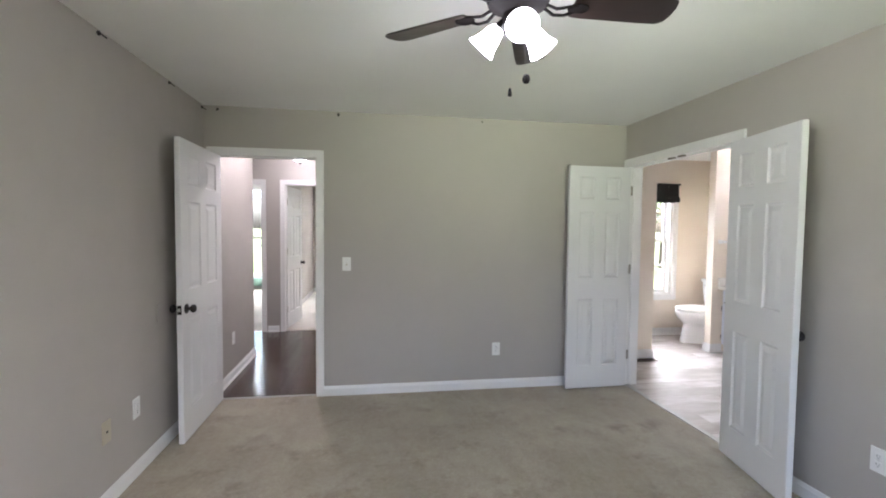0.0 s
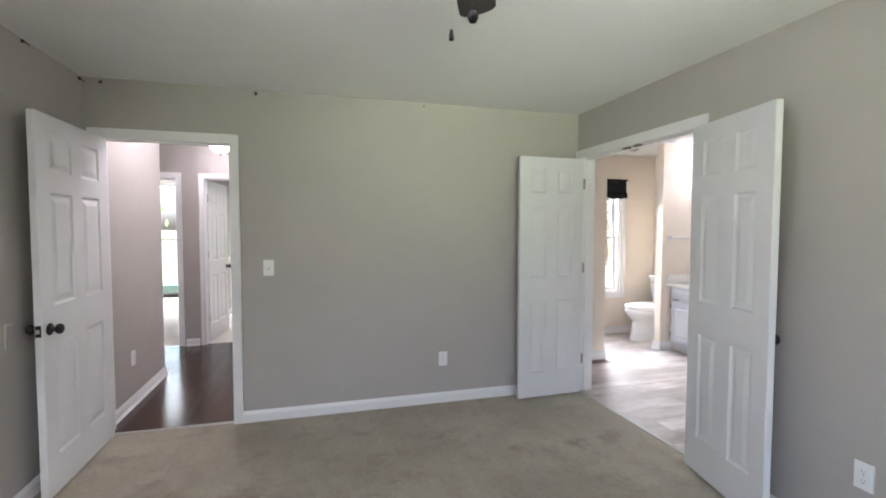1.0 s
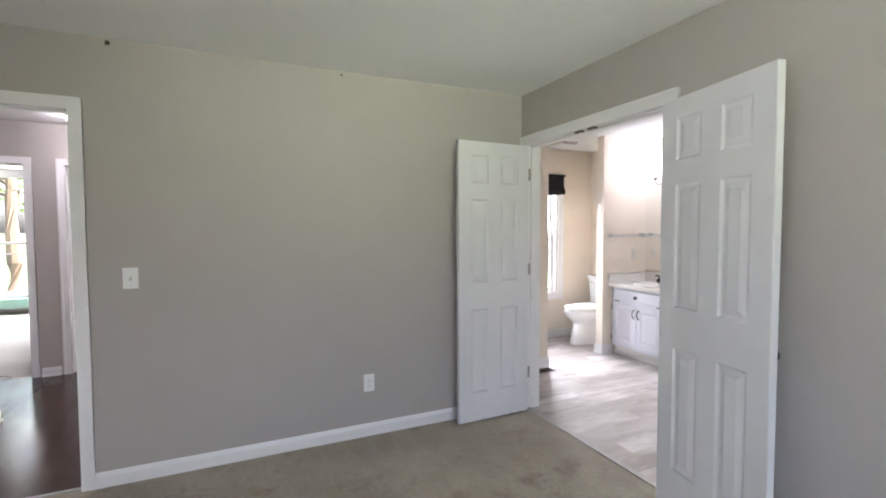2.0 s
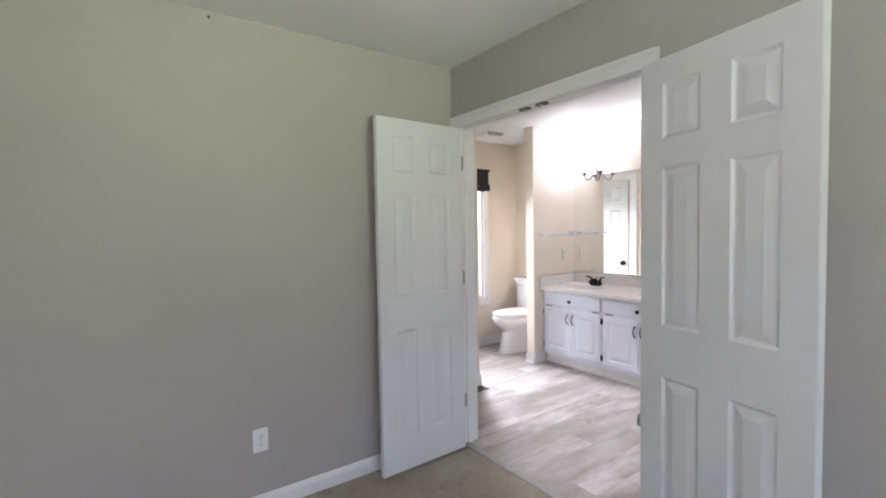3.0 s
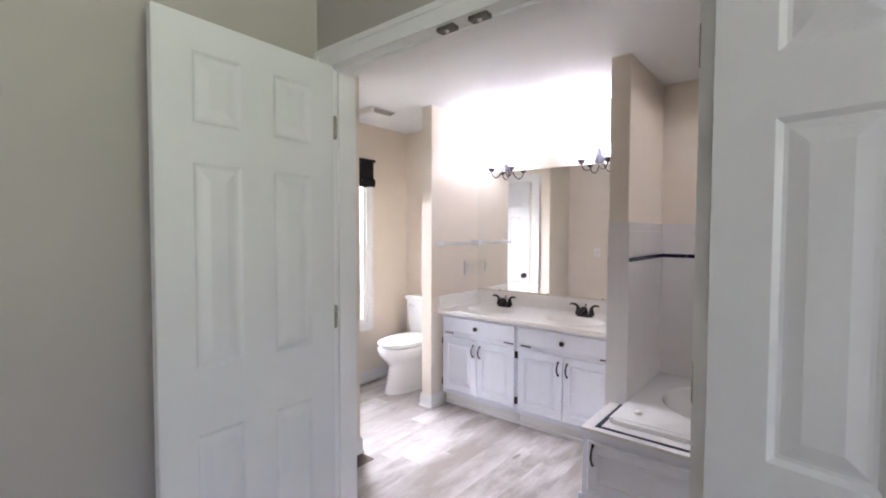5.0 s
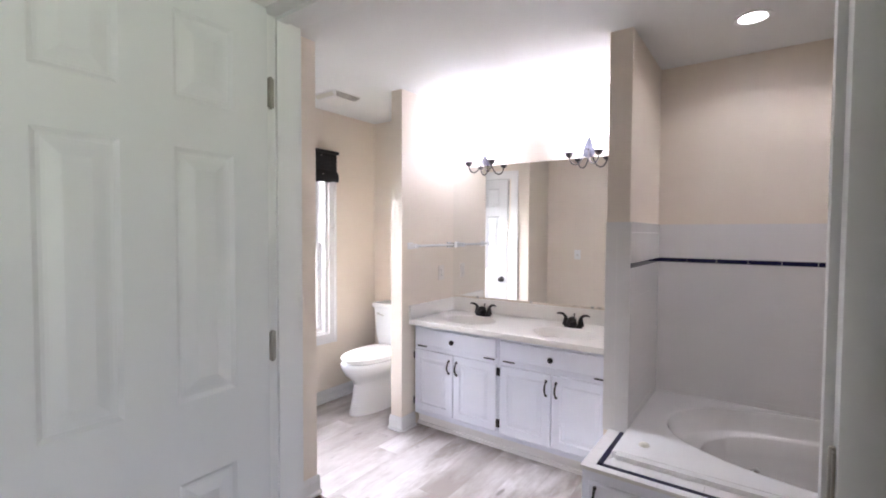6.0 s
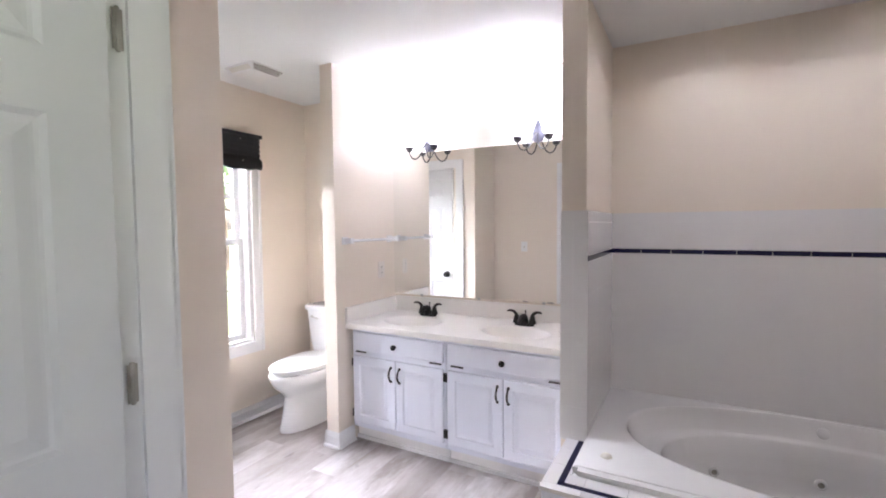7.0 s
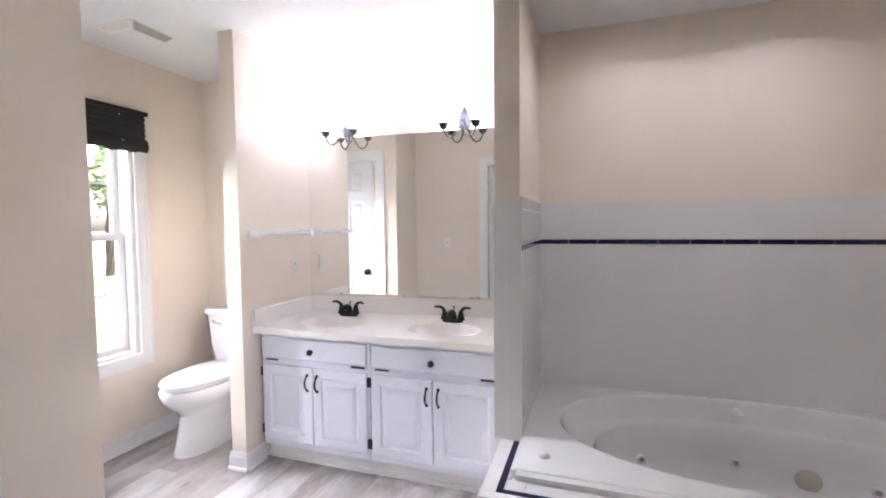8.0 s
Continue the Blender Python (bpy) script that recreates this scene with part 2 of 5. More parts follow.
def tube(points, radius, steps=10):
    """A round bar along points; radius may be a list."""
    pts = [Vector(p) for p in points]
    rings = []
    for i, p in enumerate(pts):
        d = (pts[min(i + 1, len(pts) - 1)] - pts[max(i - 1, 0)]).normalized()
        q = d.to_track_quat("Z", "Y")
        r = radius[i] if isinstance(radius, (list, tuple)) else radius
        rings.append([p + q @ Vector((r * math.cos(2 * math.pi * k / steps), r * math.sin(2 * math.pi * k / steps), 0)) for k in range(steps)])
    return loft(rings)


def join(*bms):
    out = bmesh.new()
    for b in bms:
        me = bpy.data.meshes.new("tmp")
        b.to_mesh(me)
        out.from_mesh(me)
        bpy.data.meshes.remove(me)
        b.free()
    return out


def mesh_of(name, bm, material, smooth=False):
    me = bpy.data.meshes.new(name)
    bm.to_mesh(me)
    bm.free()
    me.materials.append(material)
    if smooth:
        for poly in me.polygons:
            poly.use_smooth = True
        me.set_sharp_from_angle(angle=radians(38))
    return me


def part(name, bm, material, parent, label="", smooth=False):
    ob = new(name, mesh_of(name, bm, material, smooth))
    ob.parent = parent
    if label:
        tagged(ob, label)
    return ob


def thing(name, label, category, group="", at=None):
    ob = new(name)
    ob.empty_display_size = 0.05
    if at is not None:
        ob.matrix_world = at
    return tagged(ob, label, category, group)


def solid(name, bm, material, label, category, kind="structure", smooth=False):
    return tagged(new(name, mesh_of(name, bm, material, smooth)), label, category, kind=kind)


def wall_boxes(axis, c0, c1, a0, a1, z0, z1, holes=()):
    """A wall from c0 to c1 in thickness and a0 to a1 along axis; holes: (from, to, bottom, top)."""
    bm = bmesh.new()

    def put(u0, u1, w0, w1):
        if u1 - u0 > 1e-5 and w1 - w0 > 1e-5:
            if axis == "x":
                box(bm, u0, u1, c0, c1, w0, w1)
            else:
                box(bm, c0, c1, u0, u1, w0, w1)

    at = a0
    for h0, h1, b, t in sorted(holes):
        put(at, h0, z0, z1)
        put(h0, h1, z0, b)
        put(h0, h1, t, z1)
        at = h1
    put(at, a1, z0, z1)
    return bm


def base_profile(h=0.085, d=0.013):
    return [(0, 0), (d, 0), (d, h * 0.72), (d * 0.7, h * 0.82), (d * 0.55, h * 0.9), (d * 0.3, h), (0, h)]


def run_profile(profile, p0, p1, out):
    """Sweep a (depth, height) profile in a straight run from p0 to p1; out: unit way in which depth goes."""
    rings = [[(p[0] + out[0] * d, p[1] + out[1] * d, (p[2] if len(p) > 2 else 0) + h) for d, h in profile] for p in (p0, p1)]
    return loft(rings)


def baseboard(p0, p1, out, h=0.085, shoe=False, z=0.0):
    bm = run_profile(base_profile(h), (*p0, z), (*p1, z), out)
    ob = solid("baseboard", bm, M_TRIM, "white painted wooden baseboard along the wall", "baseboard")
    if shoe:
        q = [(0.012, 0), (0.026, 0), (0.025, 0.008), (0.021, 0.014), (0.014, 0.018), (0.012, 0.018)]
        part("shoe_moulding", run_profile(q, (*p0, z), (*p1, z), out), M_TRIM, ob)
    return ob


H = 2.44

# ---------------------------------------------------------------- structure
DD0, DD1, DDH = 2.70, 3.95, 2.05      # double doorway to the bathroom, along y
BD0, BD1, BDH = -0.995, -0.192, 2.045  # bedroom doorway to the hall, along x
J = 0.018                              # jamb lining

solid("wall_west", wall_boxes("y", -1.22, -1.08, -1.54, 4.08, -0.02, 2.47, [(-0.95, 0.5, 0.95, 2.08)]), M_WALL, "greige painted bedroom wall with a window opening", "wall")
solid("wall_south", wall_boxes("x", -1.54, -1.40, -1.08, 2.635, -0.02, 2.47, [(0.2, 2.0, 0.85, 2.15)]), M_WALL, "greige painted bedroom wall with a window opening", "wall")
solid("wall_north", wall_boxes("x", 4.02, 4.08, -1.08, 2.635, -0.02, 2.47, [(BD0 - J, BD1 + J, -0.02, BDH + J)]), M_WALL, "greige painted bedroom wall with a doorway", "wall")
solid("wall_east", wall_boxes("y", 2.635, 2.695, -1.54, 4.08, -0.02, 2.47, [(DD0 - J, DD1 + J, -0.02, DDH + J)]), M_WALL, "greige painted bedroom wall with a double doorway", "wall")
solid("wall_hall_south", wall_boxes("x", 4.08, 4.14, -1.165, 0.37, -0.02, 2.47, [(BD0 - J, BD1 + J, -0.02, BDH + J)]), M_WALL, "greige painted hall wall", "wall")
solid("wall_bath_west", wall_boxes("y", 2.695, 2.755, 1.15, 4.87, -0.02, 2.47, [(DD0 - J, DD1 + J, -0.02, DDH + J)]), M_BATHWALL, "beige painted bathroom wall with a double doorway", "wall")
solid("wall_bath_closet", wall_boxes("x", 4.755, 4.87, 2.755, 3.46, -0.02, 2.47), M_BATHWALL, "beige painted closet wall in the bathroom", "wall")
solid("wall_bath_closet_front", wall_boxes("y", 3.36, 3.46, 4.87, 5.78, -0.02, 2.47, [(4.983, 5.638, -0.02, 2.06)]), M_BATHWALL, "beige painted closet wall with a doorway", "wall")
solid("wall_bath_north", wall_boxes("x", 5.78, 5.92, 2.6, 5.10, -0.02, 2.47, [(3.70, 4.41, 0.565, 2.03)]), M_BATHWALL, "beige painted bathroom wall with a window", "wall")
solid("wall_bath_east", wall_boxes("y", 4.957, 5.12, 1.15, 3.387, -0.02, 2.47), M_BATHWALL, "beige painted bathroom wall behind the tub", "wall")
solid("wall_bath_toilet", wall_boxes("y", 4.957, 5.12, 4.935, 5.78, -0.02, 2.47), M_BATHWALL, "beige painted bathroom wall behind the toilet", "wall")
SKEW = math.tan(radians(2.9))          # the wall behind the vanity is out of square


def along_vanity_wall(bm):
    """Lays a mesh, built with x = 0 as the wall's face, along the skewed wall."""
    bm.transform(Matrix(((1, -SKEW, 0, 5.0365 + 3.444 * SKEW), (0, 1, 0, 0), (0, 0, 1, 0), (0, 0, 0, 1))))
    return bm


solid("wall_vanity", along_vanity_wall(rbox(0, 0.10, 3.388, 4.934, -0.02, 2.47, 0)), M_BATHWALL, "beige painted wall behind the vanity mirror", "wall")
solid("wall_bath_south", wall_boxes("x", 1.15, 1.30, 2.755, 4.957, -0.02, 2.47), M_BATHWALL, "beige painted bathroom wall", "wall")
solid("wall_partition", rbox(4.315, 4.99, 4.885, 4.985, -0.02, 2.47, 0.004), M_BATHWALL, "beige painted partition beside the toilet", "wall")
solid("wall_wing", rbox(4.239, 5.06, 3.332, 3.442, -0.02, 2.47, 0.004), M_BATHWALL, "beige painted wing wall between vanity and tub", "wall")
# hall and the rooms past it
solid("wall_hall_west", rbox(-1.165, -1.045, 4.14, 5.40, -0.02, 2.47, 0.004), M_WALL, "greige painted hall wall", "wall")
solid("wall_hall_corner", wall_boxes("x", 5.28, 5.40, -3.6, -1.165, -0.02, 2.47), M_WALL, "greige painted hall wall", "wall")
solid("wall_hall_east", wall_boxes("y", 0.25, 0.37, 4.14, 6.56, -0.02, 2.47), M_WALL, "greige painted hall wall", "wall")
solid("wall_hall_north", wall_boxes("x", 6.56, 6.68, -3.6, 0.37, -0.02, 2.47, [(-2.05, -1.206, -0.02, 2.055), (-0.933, -0.14, -0.02, 2.055)]), M_WALL, "greige painted hall wall with two doorways", "wall")
solid("wall_far_west", wall_boxes("y", -3.72, -3.6, 5.28, 11.0, -0.02, 2.47), M_WALL, "greige painted wall", "wall")
solid("wall_far_middle", wall_boxes("y", -1.15, -1.03, 6.68, 11.0, -0.02, 2.47), M_WALL, "greige painted wall between two rooms", "wall")
solid("wall_far_east", wall_boxes("y", 1.60, 1.72, 6.68, 10.5, -0.02, 2.47), M_WALL, "greige painted wall", "wall")
solid("wall_far_south", wall_boxes("x", 6.56, 6.68, 0.37, 1.72, -0.02, 2.47), M_WALL, "greige painted wall", "wall")
solid("wall_far_room_north", wall_boxes("x", 10.5, 10.62, -1.03, 1.72, -0.02, 2.47, [(0.0, 1.4, 0.7, 2.1)]), M_WALL, "greige painted wall with an added, unseen window opening", "wall")
solid("wall_sunny_room_north", wall_boxes("x", 11.0, 11.12, -3.72, -1.03, -0.02, 2.47, [(-3.3, -1.55, 0.30, 2.38)]), M_WALL, "greige painted wall with a wide window", "wall")

solid("ceiling_bedroom", rbox(-1.24, 2.695, -1.56, 4.08, H, H + 0.12, 0), M_CEIL, "white textured bedroom ceiling", "ceiling")
CANS = ((4.455, 2.857), (4.455, 2.19))
CX, CR = 4.455, 0.056
xs = [2.695, CX - CR, CX + CR, 5.12]
ys = [1.13, CANS[1][1] - CR, CANS[1][1] + CR, CANS[0][1] - CR, CANS[0][1] + CR, 5.94]
slab = bmesh.new()
gv = {(i, k, m): slab.verts.new((x, y, z)) for i, x in enumerate(xs) for k, y in enumerate(ys) for m, z in enumerate((H, H + 0.12))}
full = [(i, k) for i in range(3) for k in range(5) if (i, k) not in ((1, 1), (1, 3))]
for i, k in full:
    q = [(i, k), (i + 1, k), (i + 1, k + 1), (i, k + 1)]
    for m in (0, 1):
        slab.faces.new([gv[(a, b, m)] for a, b in q])
    for e, (di, dk) in enumerate(((0, -1), (1, 0), (0, 1), (-1, 0))):
        if (i + di, k + dk) not in full:
            a, b = q[e], q[(e + 1) % 4]
            slab.faces.new((gv[(*a, 0)], gv[(*b, 0)], gv[(*b, 1)], gv[(*a, 1)]))
bmesh.ops.recalc_face_normals(slab, faces=slab.faces)
solid("ceiling_bath", slab, M_CEIL, "white textured bathroom ceiling", "ceiling")
solid("ceiling_hall", rbox(-3.74, 1.74, 4.08, 11.14, H, H + 0.12, 0), M_CEIL, "white hall ceiling", "ceiling")

floor_bed = solid("floor_bedroom", rbox(-1.2, 2.655, -1.52, 4.045, -0.08, 0.0, 0), M_CARPET, "worn beige carpet with traffic stains", "floor")
floor_bath = solid("floor_bath", rbox(2.655, 5.0, 1.2, 5.85, -0.08, -0.009, 0), M_JOINT, "grey oak-look vinyl plank bathroom floor", "floor")
floor_hall = solid("floor_hall", rbox(-3.65, 0.3, 4.045, 6.62, -0.08, -0.009, 0), M_DARKJOINT, "dark glossy hardwood hall floor", "floor")
M_PALECARPET = paint("pale_carpet", (0.62, 0.58, 0.53), 0.95, 0.06, 220.0, 0.6, 0.005)
solid("floor_far_room", rbox(-1.09, 1.66, 6.62, 10.56, -0.08, 0.0, 0), M_PALECARPET, "pale carpet of the far bedroom", "floor")
solid("floor_sunny_room", rbox(-3.66, -1.09, 6.62, 11.06, -0.08, 0.0, 0), M_PALECARPET, "pale sunlit carpet of the far room", "floor")

# baseboards
baseboard((BD1 + 0.06, 4.02), (2.62, 4.02), (0, -1))
baseboard((-1.08, -1.4), (-1.08, 4.02), (1, 0))
baseboard((2.635, -1.4), (2.635, DD0 - 0.07), (-1, 0))
baseboard((-1.045, 4.14), (-1.045, 5.4115), (1, 0), 0.085, True)
baseboard((-1.165, 5.40), (-1.0338, 5.40), (0, 1), 0.085, True)
baseboard((-1.145, 6.56), (-0.996, 6.56), (0, -1), 0.085, True)
baseboard((-1.03, 6.74), (-1.03, 10.5), (1, 0))
baseboard((-1.03, 10.5), (1.6, 10.5), (0, -1))
baseboard((2.755, 4.755), (3.4715, 4.755), (0, -1), 0.10, True)
baseboard((3.46, 4.7438), (3.46, 4.878), (1, 0), 0.10, True)
baseboard((2.755, 4.03), (2.755, 4.755), (1, 0), 0.10, True)
baseboard((3.46, 5.78), (4.957, 5.78), (0, -1), 0.10, True)
baseboard((4.957, 4.985), (4.957, 5.78), (-1, 0), 0.10, True)
baseboard((4.3035, 4.985), (4.957, 4.985), (0, 1), 0.10, True)
baseboard((4.315, 4.8736), (4.315, 4.9964), (-1, 0), 0.10, True)
baseboard((4.3035, 4.885), (4.46, 4.885), (0, -1), 0.10, True)
baseboard((2.755, 1.30), (2.755, 2.63), (1, 0), 0.10, True)


def casing(axis, face, out, a0, a1, top, width=0.062, label="white painted door casing"):
    """Door trim on one face of a wall: two legs and a head, each a flat board with a raised outer band."""
    ob = tagged(new("door_trim"), label, "trim", kind="structure")

    def board(u0, u1, z0, z1, thick):
        lo, hi = sorted((face, face + out * thick))
        return rbox(u0, u1, lo, hi, z0, z1, 0.002) if axis == "x" else rbox(lo, hi, u0, u1, z0, z1, 0.002)

    for s, u in ((-1, a0), (1, a1)):
        i, o = u, u + s * width
        m = o - s * 0.02
        bm = join(board(min(i, o), max(i, o), 0.0, top, 0.011), board(min(m, o), max(m, o), 0.0, top + width - 0.001, 0.017))
        part("leg", bm, M_TRIM, ob)
    bm = join(board(a0 - width + 0.0015, a1 + width - 0.0015, top, top + width, 0.0115), board(a0 - width + 0.021, a1 + width - 0.021, top + width - 0.02, top + width + 0.001, 0.0175))
    part("head", bm, M_TRIM, ob)
    return ob


def jamb(axis, c0, c1, a0, a1, top, stop_at, label="white painted door jamb"):
    """Lining boards of a doorway with a stop strip."""
    ob = tagged(new("door_jamb"), label, "jamb", kind="structure")

    def board(u0, u1, w0, w1, z0, z1):
        return rbox(u0, u1, w0, w1, z0, z1, 0.0015) if axis == "x" else rbox(w0, w1, u0, u1, z0, z1, 0.0015)

    s0, s1 = stop_at
    part("side", join(board(a0 - J, a0, c0, c1, 0, top), board(a0, a0 + 0.011, s0, s1, 0, top)), M_TRIM, ob)
    part("side", join(board(a1, a1 + J, c0, c1, 0, top), board(a1 - 0.011, a1, s0, s1, 0, top)), M_TRIM, ob)
    part("head", join(board(a0 - J, a1 + J, c0, c1, top, top + J - 0.001), board(a0 + 0.011, a1 - 0.011, s0, s1, top - 0.011, top)), M_TRIM, ob)
    return ob


casing("x", 4.02, -1, BD0, BD1, BDH)
casing("x", 4.14, 1, BD0, BD1, BDH, 0.045)
jamb("x", 4.018, 4.142, BD0, BD1, BDH, (4.06, 4.095))
casing("y", 2.635, -1, DD0, DD1, DDH, 0.068)
casing("y", 2.755, 1, DD0, DD1, DDH, 0.068)
jamb("y", 2.633, 2.757, DD0, DD1, DDH, (2.675, 2.71))
casing("x", 6.56, -1, -2.05 + J, -1.206 - J, 2.04)
jamb("x", 6.558, 6.682, -2.05 + J, -1.206 - J, 2.04, (6.60, 6.635))
casing("x", 6.56, -1, -0.933 + J, -0.14 - J, 2.04)
jamb("x", 6.558, 6.682, -0.933 + J, -0.14 - J, 2.04, (6.60, 6.635))
casing("y", 3.46, 1, 4.947 + J, 5.602 - J, 2.04, 0.085)
jamb("y", 3.358, 3.462, 4.947 + J, 5.602 - J, 2.04, (3.385, 3.415))

# thresholds
solid("threshold_bath", rbox(2.645, 2.685, DD0, DD1, -0.005, 0.006, 0.003), M_STRIP, "pale metal carpet edge strip in the doorway", "threshold")
solid("threshold_hall", rbox(BD0, BD1, 4.035, 4.06, -0.005, 0.006, 0.003), M_STRIP, "pale metal carpet edge strip in the doorway", "threshold")


# ---------------------------------------------------------------- doors
def six_panel(w, h, t):
    """A moulded six-panel leaf: x along the leaf from the hinge, y through it."""
    s = 0.100 if w < 0.7 else 0.118
    mid = 0.108 if w < 0.7 else 0.112
    p = (w - 2 * s - mid) / 2
    xs = [0, s, s + p, s + p + mid, w - s, w]
    zs = [0, 0.205, 0.818, 1.012, 1.61, 1.722, 1.925, h]
    bm = bmesh.new()
    for side in (0, 1):
        def v(x, z, d):
            return bm.verts.new((x, d if side == 0 else t - d, z))

        for i in range(5):
            for k in range(7):
                x0, x1, z0, z1 = xs[i], xs[i + 1], zs[k], zs[k + 1]
                rings = [(0.0, 0.0)]
                if i in (1, 3) and k in (1, 3, 5):
                    rings += [(0.010, 0.0075), (0.017, 0.0085), (0.024, 0.0075), (0.048, 0.0015)]
                loops = [[v(x0 + q, z0 + q, d), v(x1 - q, z0 + q, d), v(x1 - q, z1 - q, d), v(x0 + q, z1 - q, d)] for q, d in rings]
                for a, b in zip(loops, loops[1:]):
                    for e in range(4):
                        f = (e + 1) % 4
                        bm.faces.new((a[e], a[f], b[f], b[e]))
                bm.faces.new(loops[-1])
    for x0, x1 in zip(xs, xs[1:]):
        for z in (0, h):
            bm.faces.new([bm.verts.new(q) for q in ((x0, 0, z), (x1, 0, z), (x1, t, z), (x0, t, z))])
    for z0, z1 in zip(zs, zs[1:]):
        for x in (0, w):
            bm.faces.new([bm.verts.new(q) for q in ((x, 0, z0), (x, 0, z1), (x, t, z1), (x, t, z0))])
    bmesh.ops.remove_doubles(bm, verts=bm.verts, dist=1e-5)
    bmesh.ops.recalc_face_normals(bm, faces=bm.faces)
    rim = [e for e in bm.edges if e.calc_face_angle(0) > 1.4]
    bmesh.ops.bevel(bm, geom=rim, offset=0.0025, segments=2, affect="EDGES", clamp_overlap=True)
    return bm


def knob(side, x, z, t):
    """A round knob on a rosette; side -1 stands out to -y, +1 past the thickness t."""
    prof = [(0.0, 0), (0.031, 0), (0.033, 0.003), (0.030, 0.008), (0.014, 0.011), (0.011, 0.016), (0.012, 0.026),
            (0.021, 0.032), (0.027, 0.041), (0.0275, 0.050), (0.023, 0.058), (0.012, 0.063), (0.0, 0.064)]
    m = pose(x, 0 if side < 0 else t, z, 90 if side < 0 else -90)
    return lathe(prof, 24, m)


def hinge_pieces(x, y, z, w=0.028, turn=0):
    plate = rbox(-w / 2, w / 2, -0.0015, 0.0015, -0.041, 0.041, 0.0008)
    plate.transform(pose(x, y, z, rz=turn))
    pin = lathe([(0, -0.045), (0.004, -0.045), (0.005, -0.042), (0.005, 0.042), (0.004, 0.045), (0, 0.045)], 10, Matrix.Translation((x, y, z)))
    return plate, pin


def door(name, at, w, label, knobs=(), t=0.035, h=2.02, pins=None, latch=False, hinge_z=(0.28, 1.095, 1.803), plate=0.028, turn=0):
    ob = tagged(new(name), label, "door", kind="structure")
    ob.matrix_world = at
    part("leaf", six_panel(w, h, t), M_DOOR, ob)
    for side in knobs:
        part("knob", knob(side, w - 0.062, 0.895, t), M_BRONZE, ob, "dark oil-rubbed bronze knob", True)
    if latch:
        part("latch_plate", rbox(w - 0.0008, w + 0.0022, t / 2 - 0.013, t / 2 + 0.013, 0.865, 0.925, 0.001), M_BRONZE, ob, "dark latch plate")
        part("latch_bolt", rbox(w + 0.001, w + 0.011, t / 2 - 0.006, t / 2 + 0.006, 0.885, 0.905, 0.002), M_STEEL, ob, "steel latch bolt")
    if pins is not None:
        for z in hinge_z:
            part("hinge", join(*hinge_pieces(pins[0], pins[1], z, plate, turn)), M_DULLSTEEL, ob, "dull metal hinge", True)
    return ob


door("door_1", pose(-0.983, 4.008, 0.015, rz=-90), 0.795, "open white six-panel bedroom door with dark knobs", (-1, 1), latch=True, pins=(-0.004, 0.0))
door("door_2", pose(2.612, 3.926, 0.015, rz=181.6), 0.597, "open white six-panel double door leaf by the back wall", (), pins=(-0.043, -0.014), plate=0.020, hinge_z=(0.28, 1.085, 1.812))
door("door_3", pose(2.5545, 2.6655, 0.015, rz=-101.4), 0.612, "wide open white six-panel double door leaf near the wall", (1,), pins=(-0.0552, 0.0864), turn=101.4)
door("door_4", pose(-0.908, 6.70, 0.012, rz=83), 0.735, "open white six-panel door of the far bedroom", (-1, 1), pins=(-0.004, 0.0))
door("door_5", pose(3.418, 5.616, 0.012, rz=-90), 0.606, "closed white six-panel bathroom closet door", (1,))

# ball catches in the head of the double doorway
for cy in (3.387, 3.268):
    c = thing("ball_catch", "small dark metal ball catch under the door head", "door catch", "ball catches", pose(2.655, cy, DDH))
    part("plate", rbox(-0.015, 0.015, -0.031, 0.031, -0.012, 0, 0.002), M_CATCH, c)
    part("ball", lathe([(0, -0.018), (0.006, -0.016), (0.008, -0.011), (0, -0.010)], 12), M_STEEL, c, "", True)


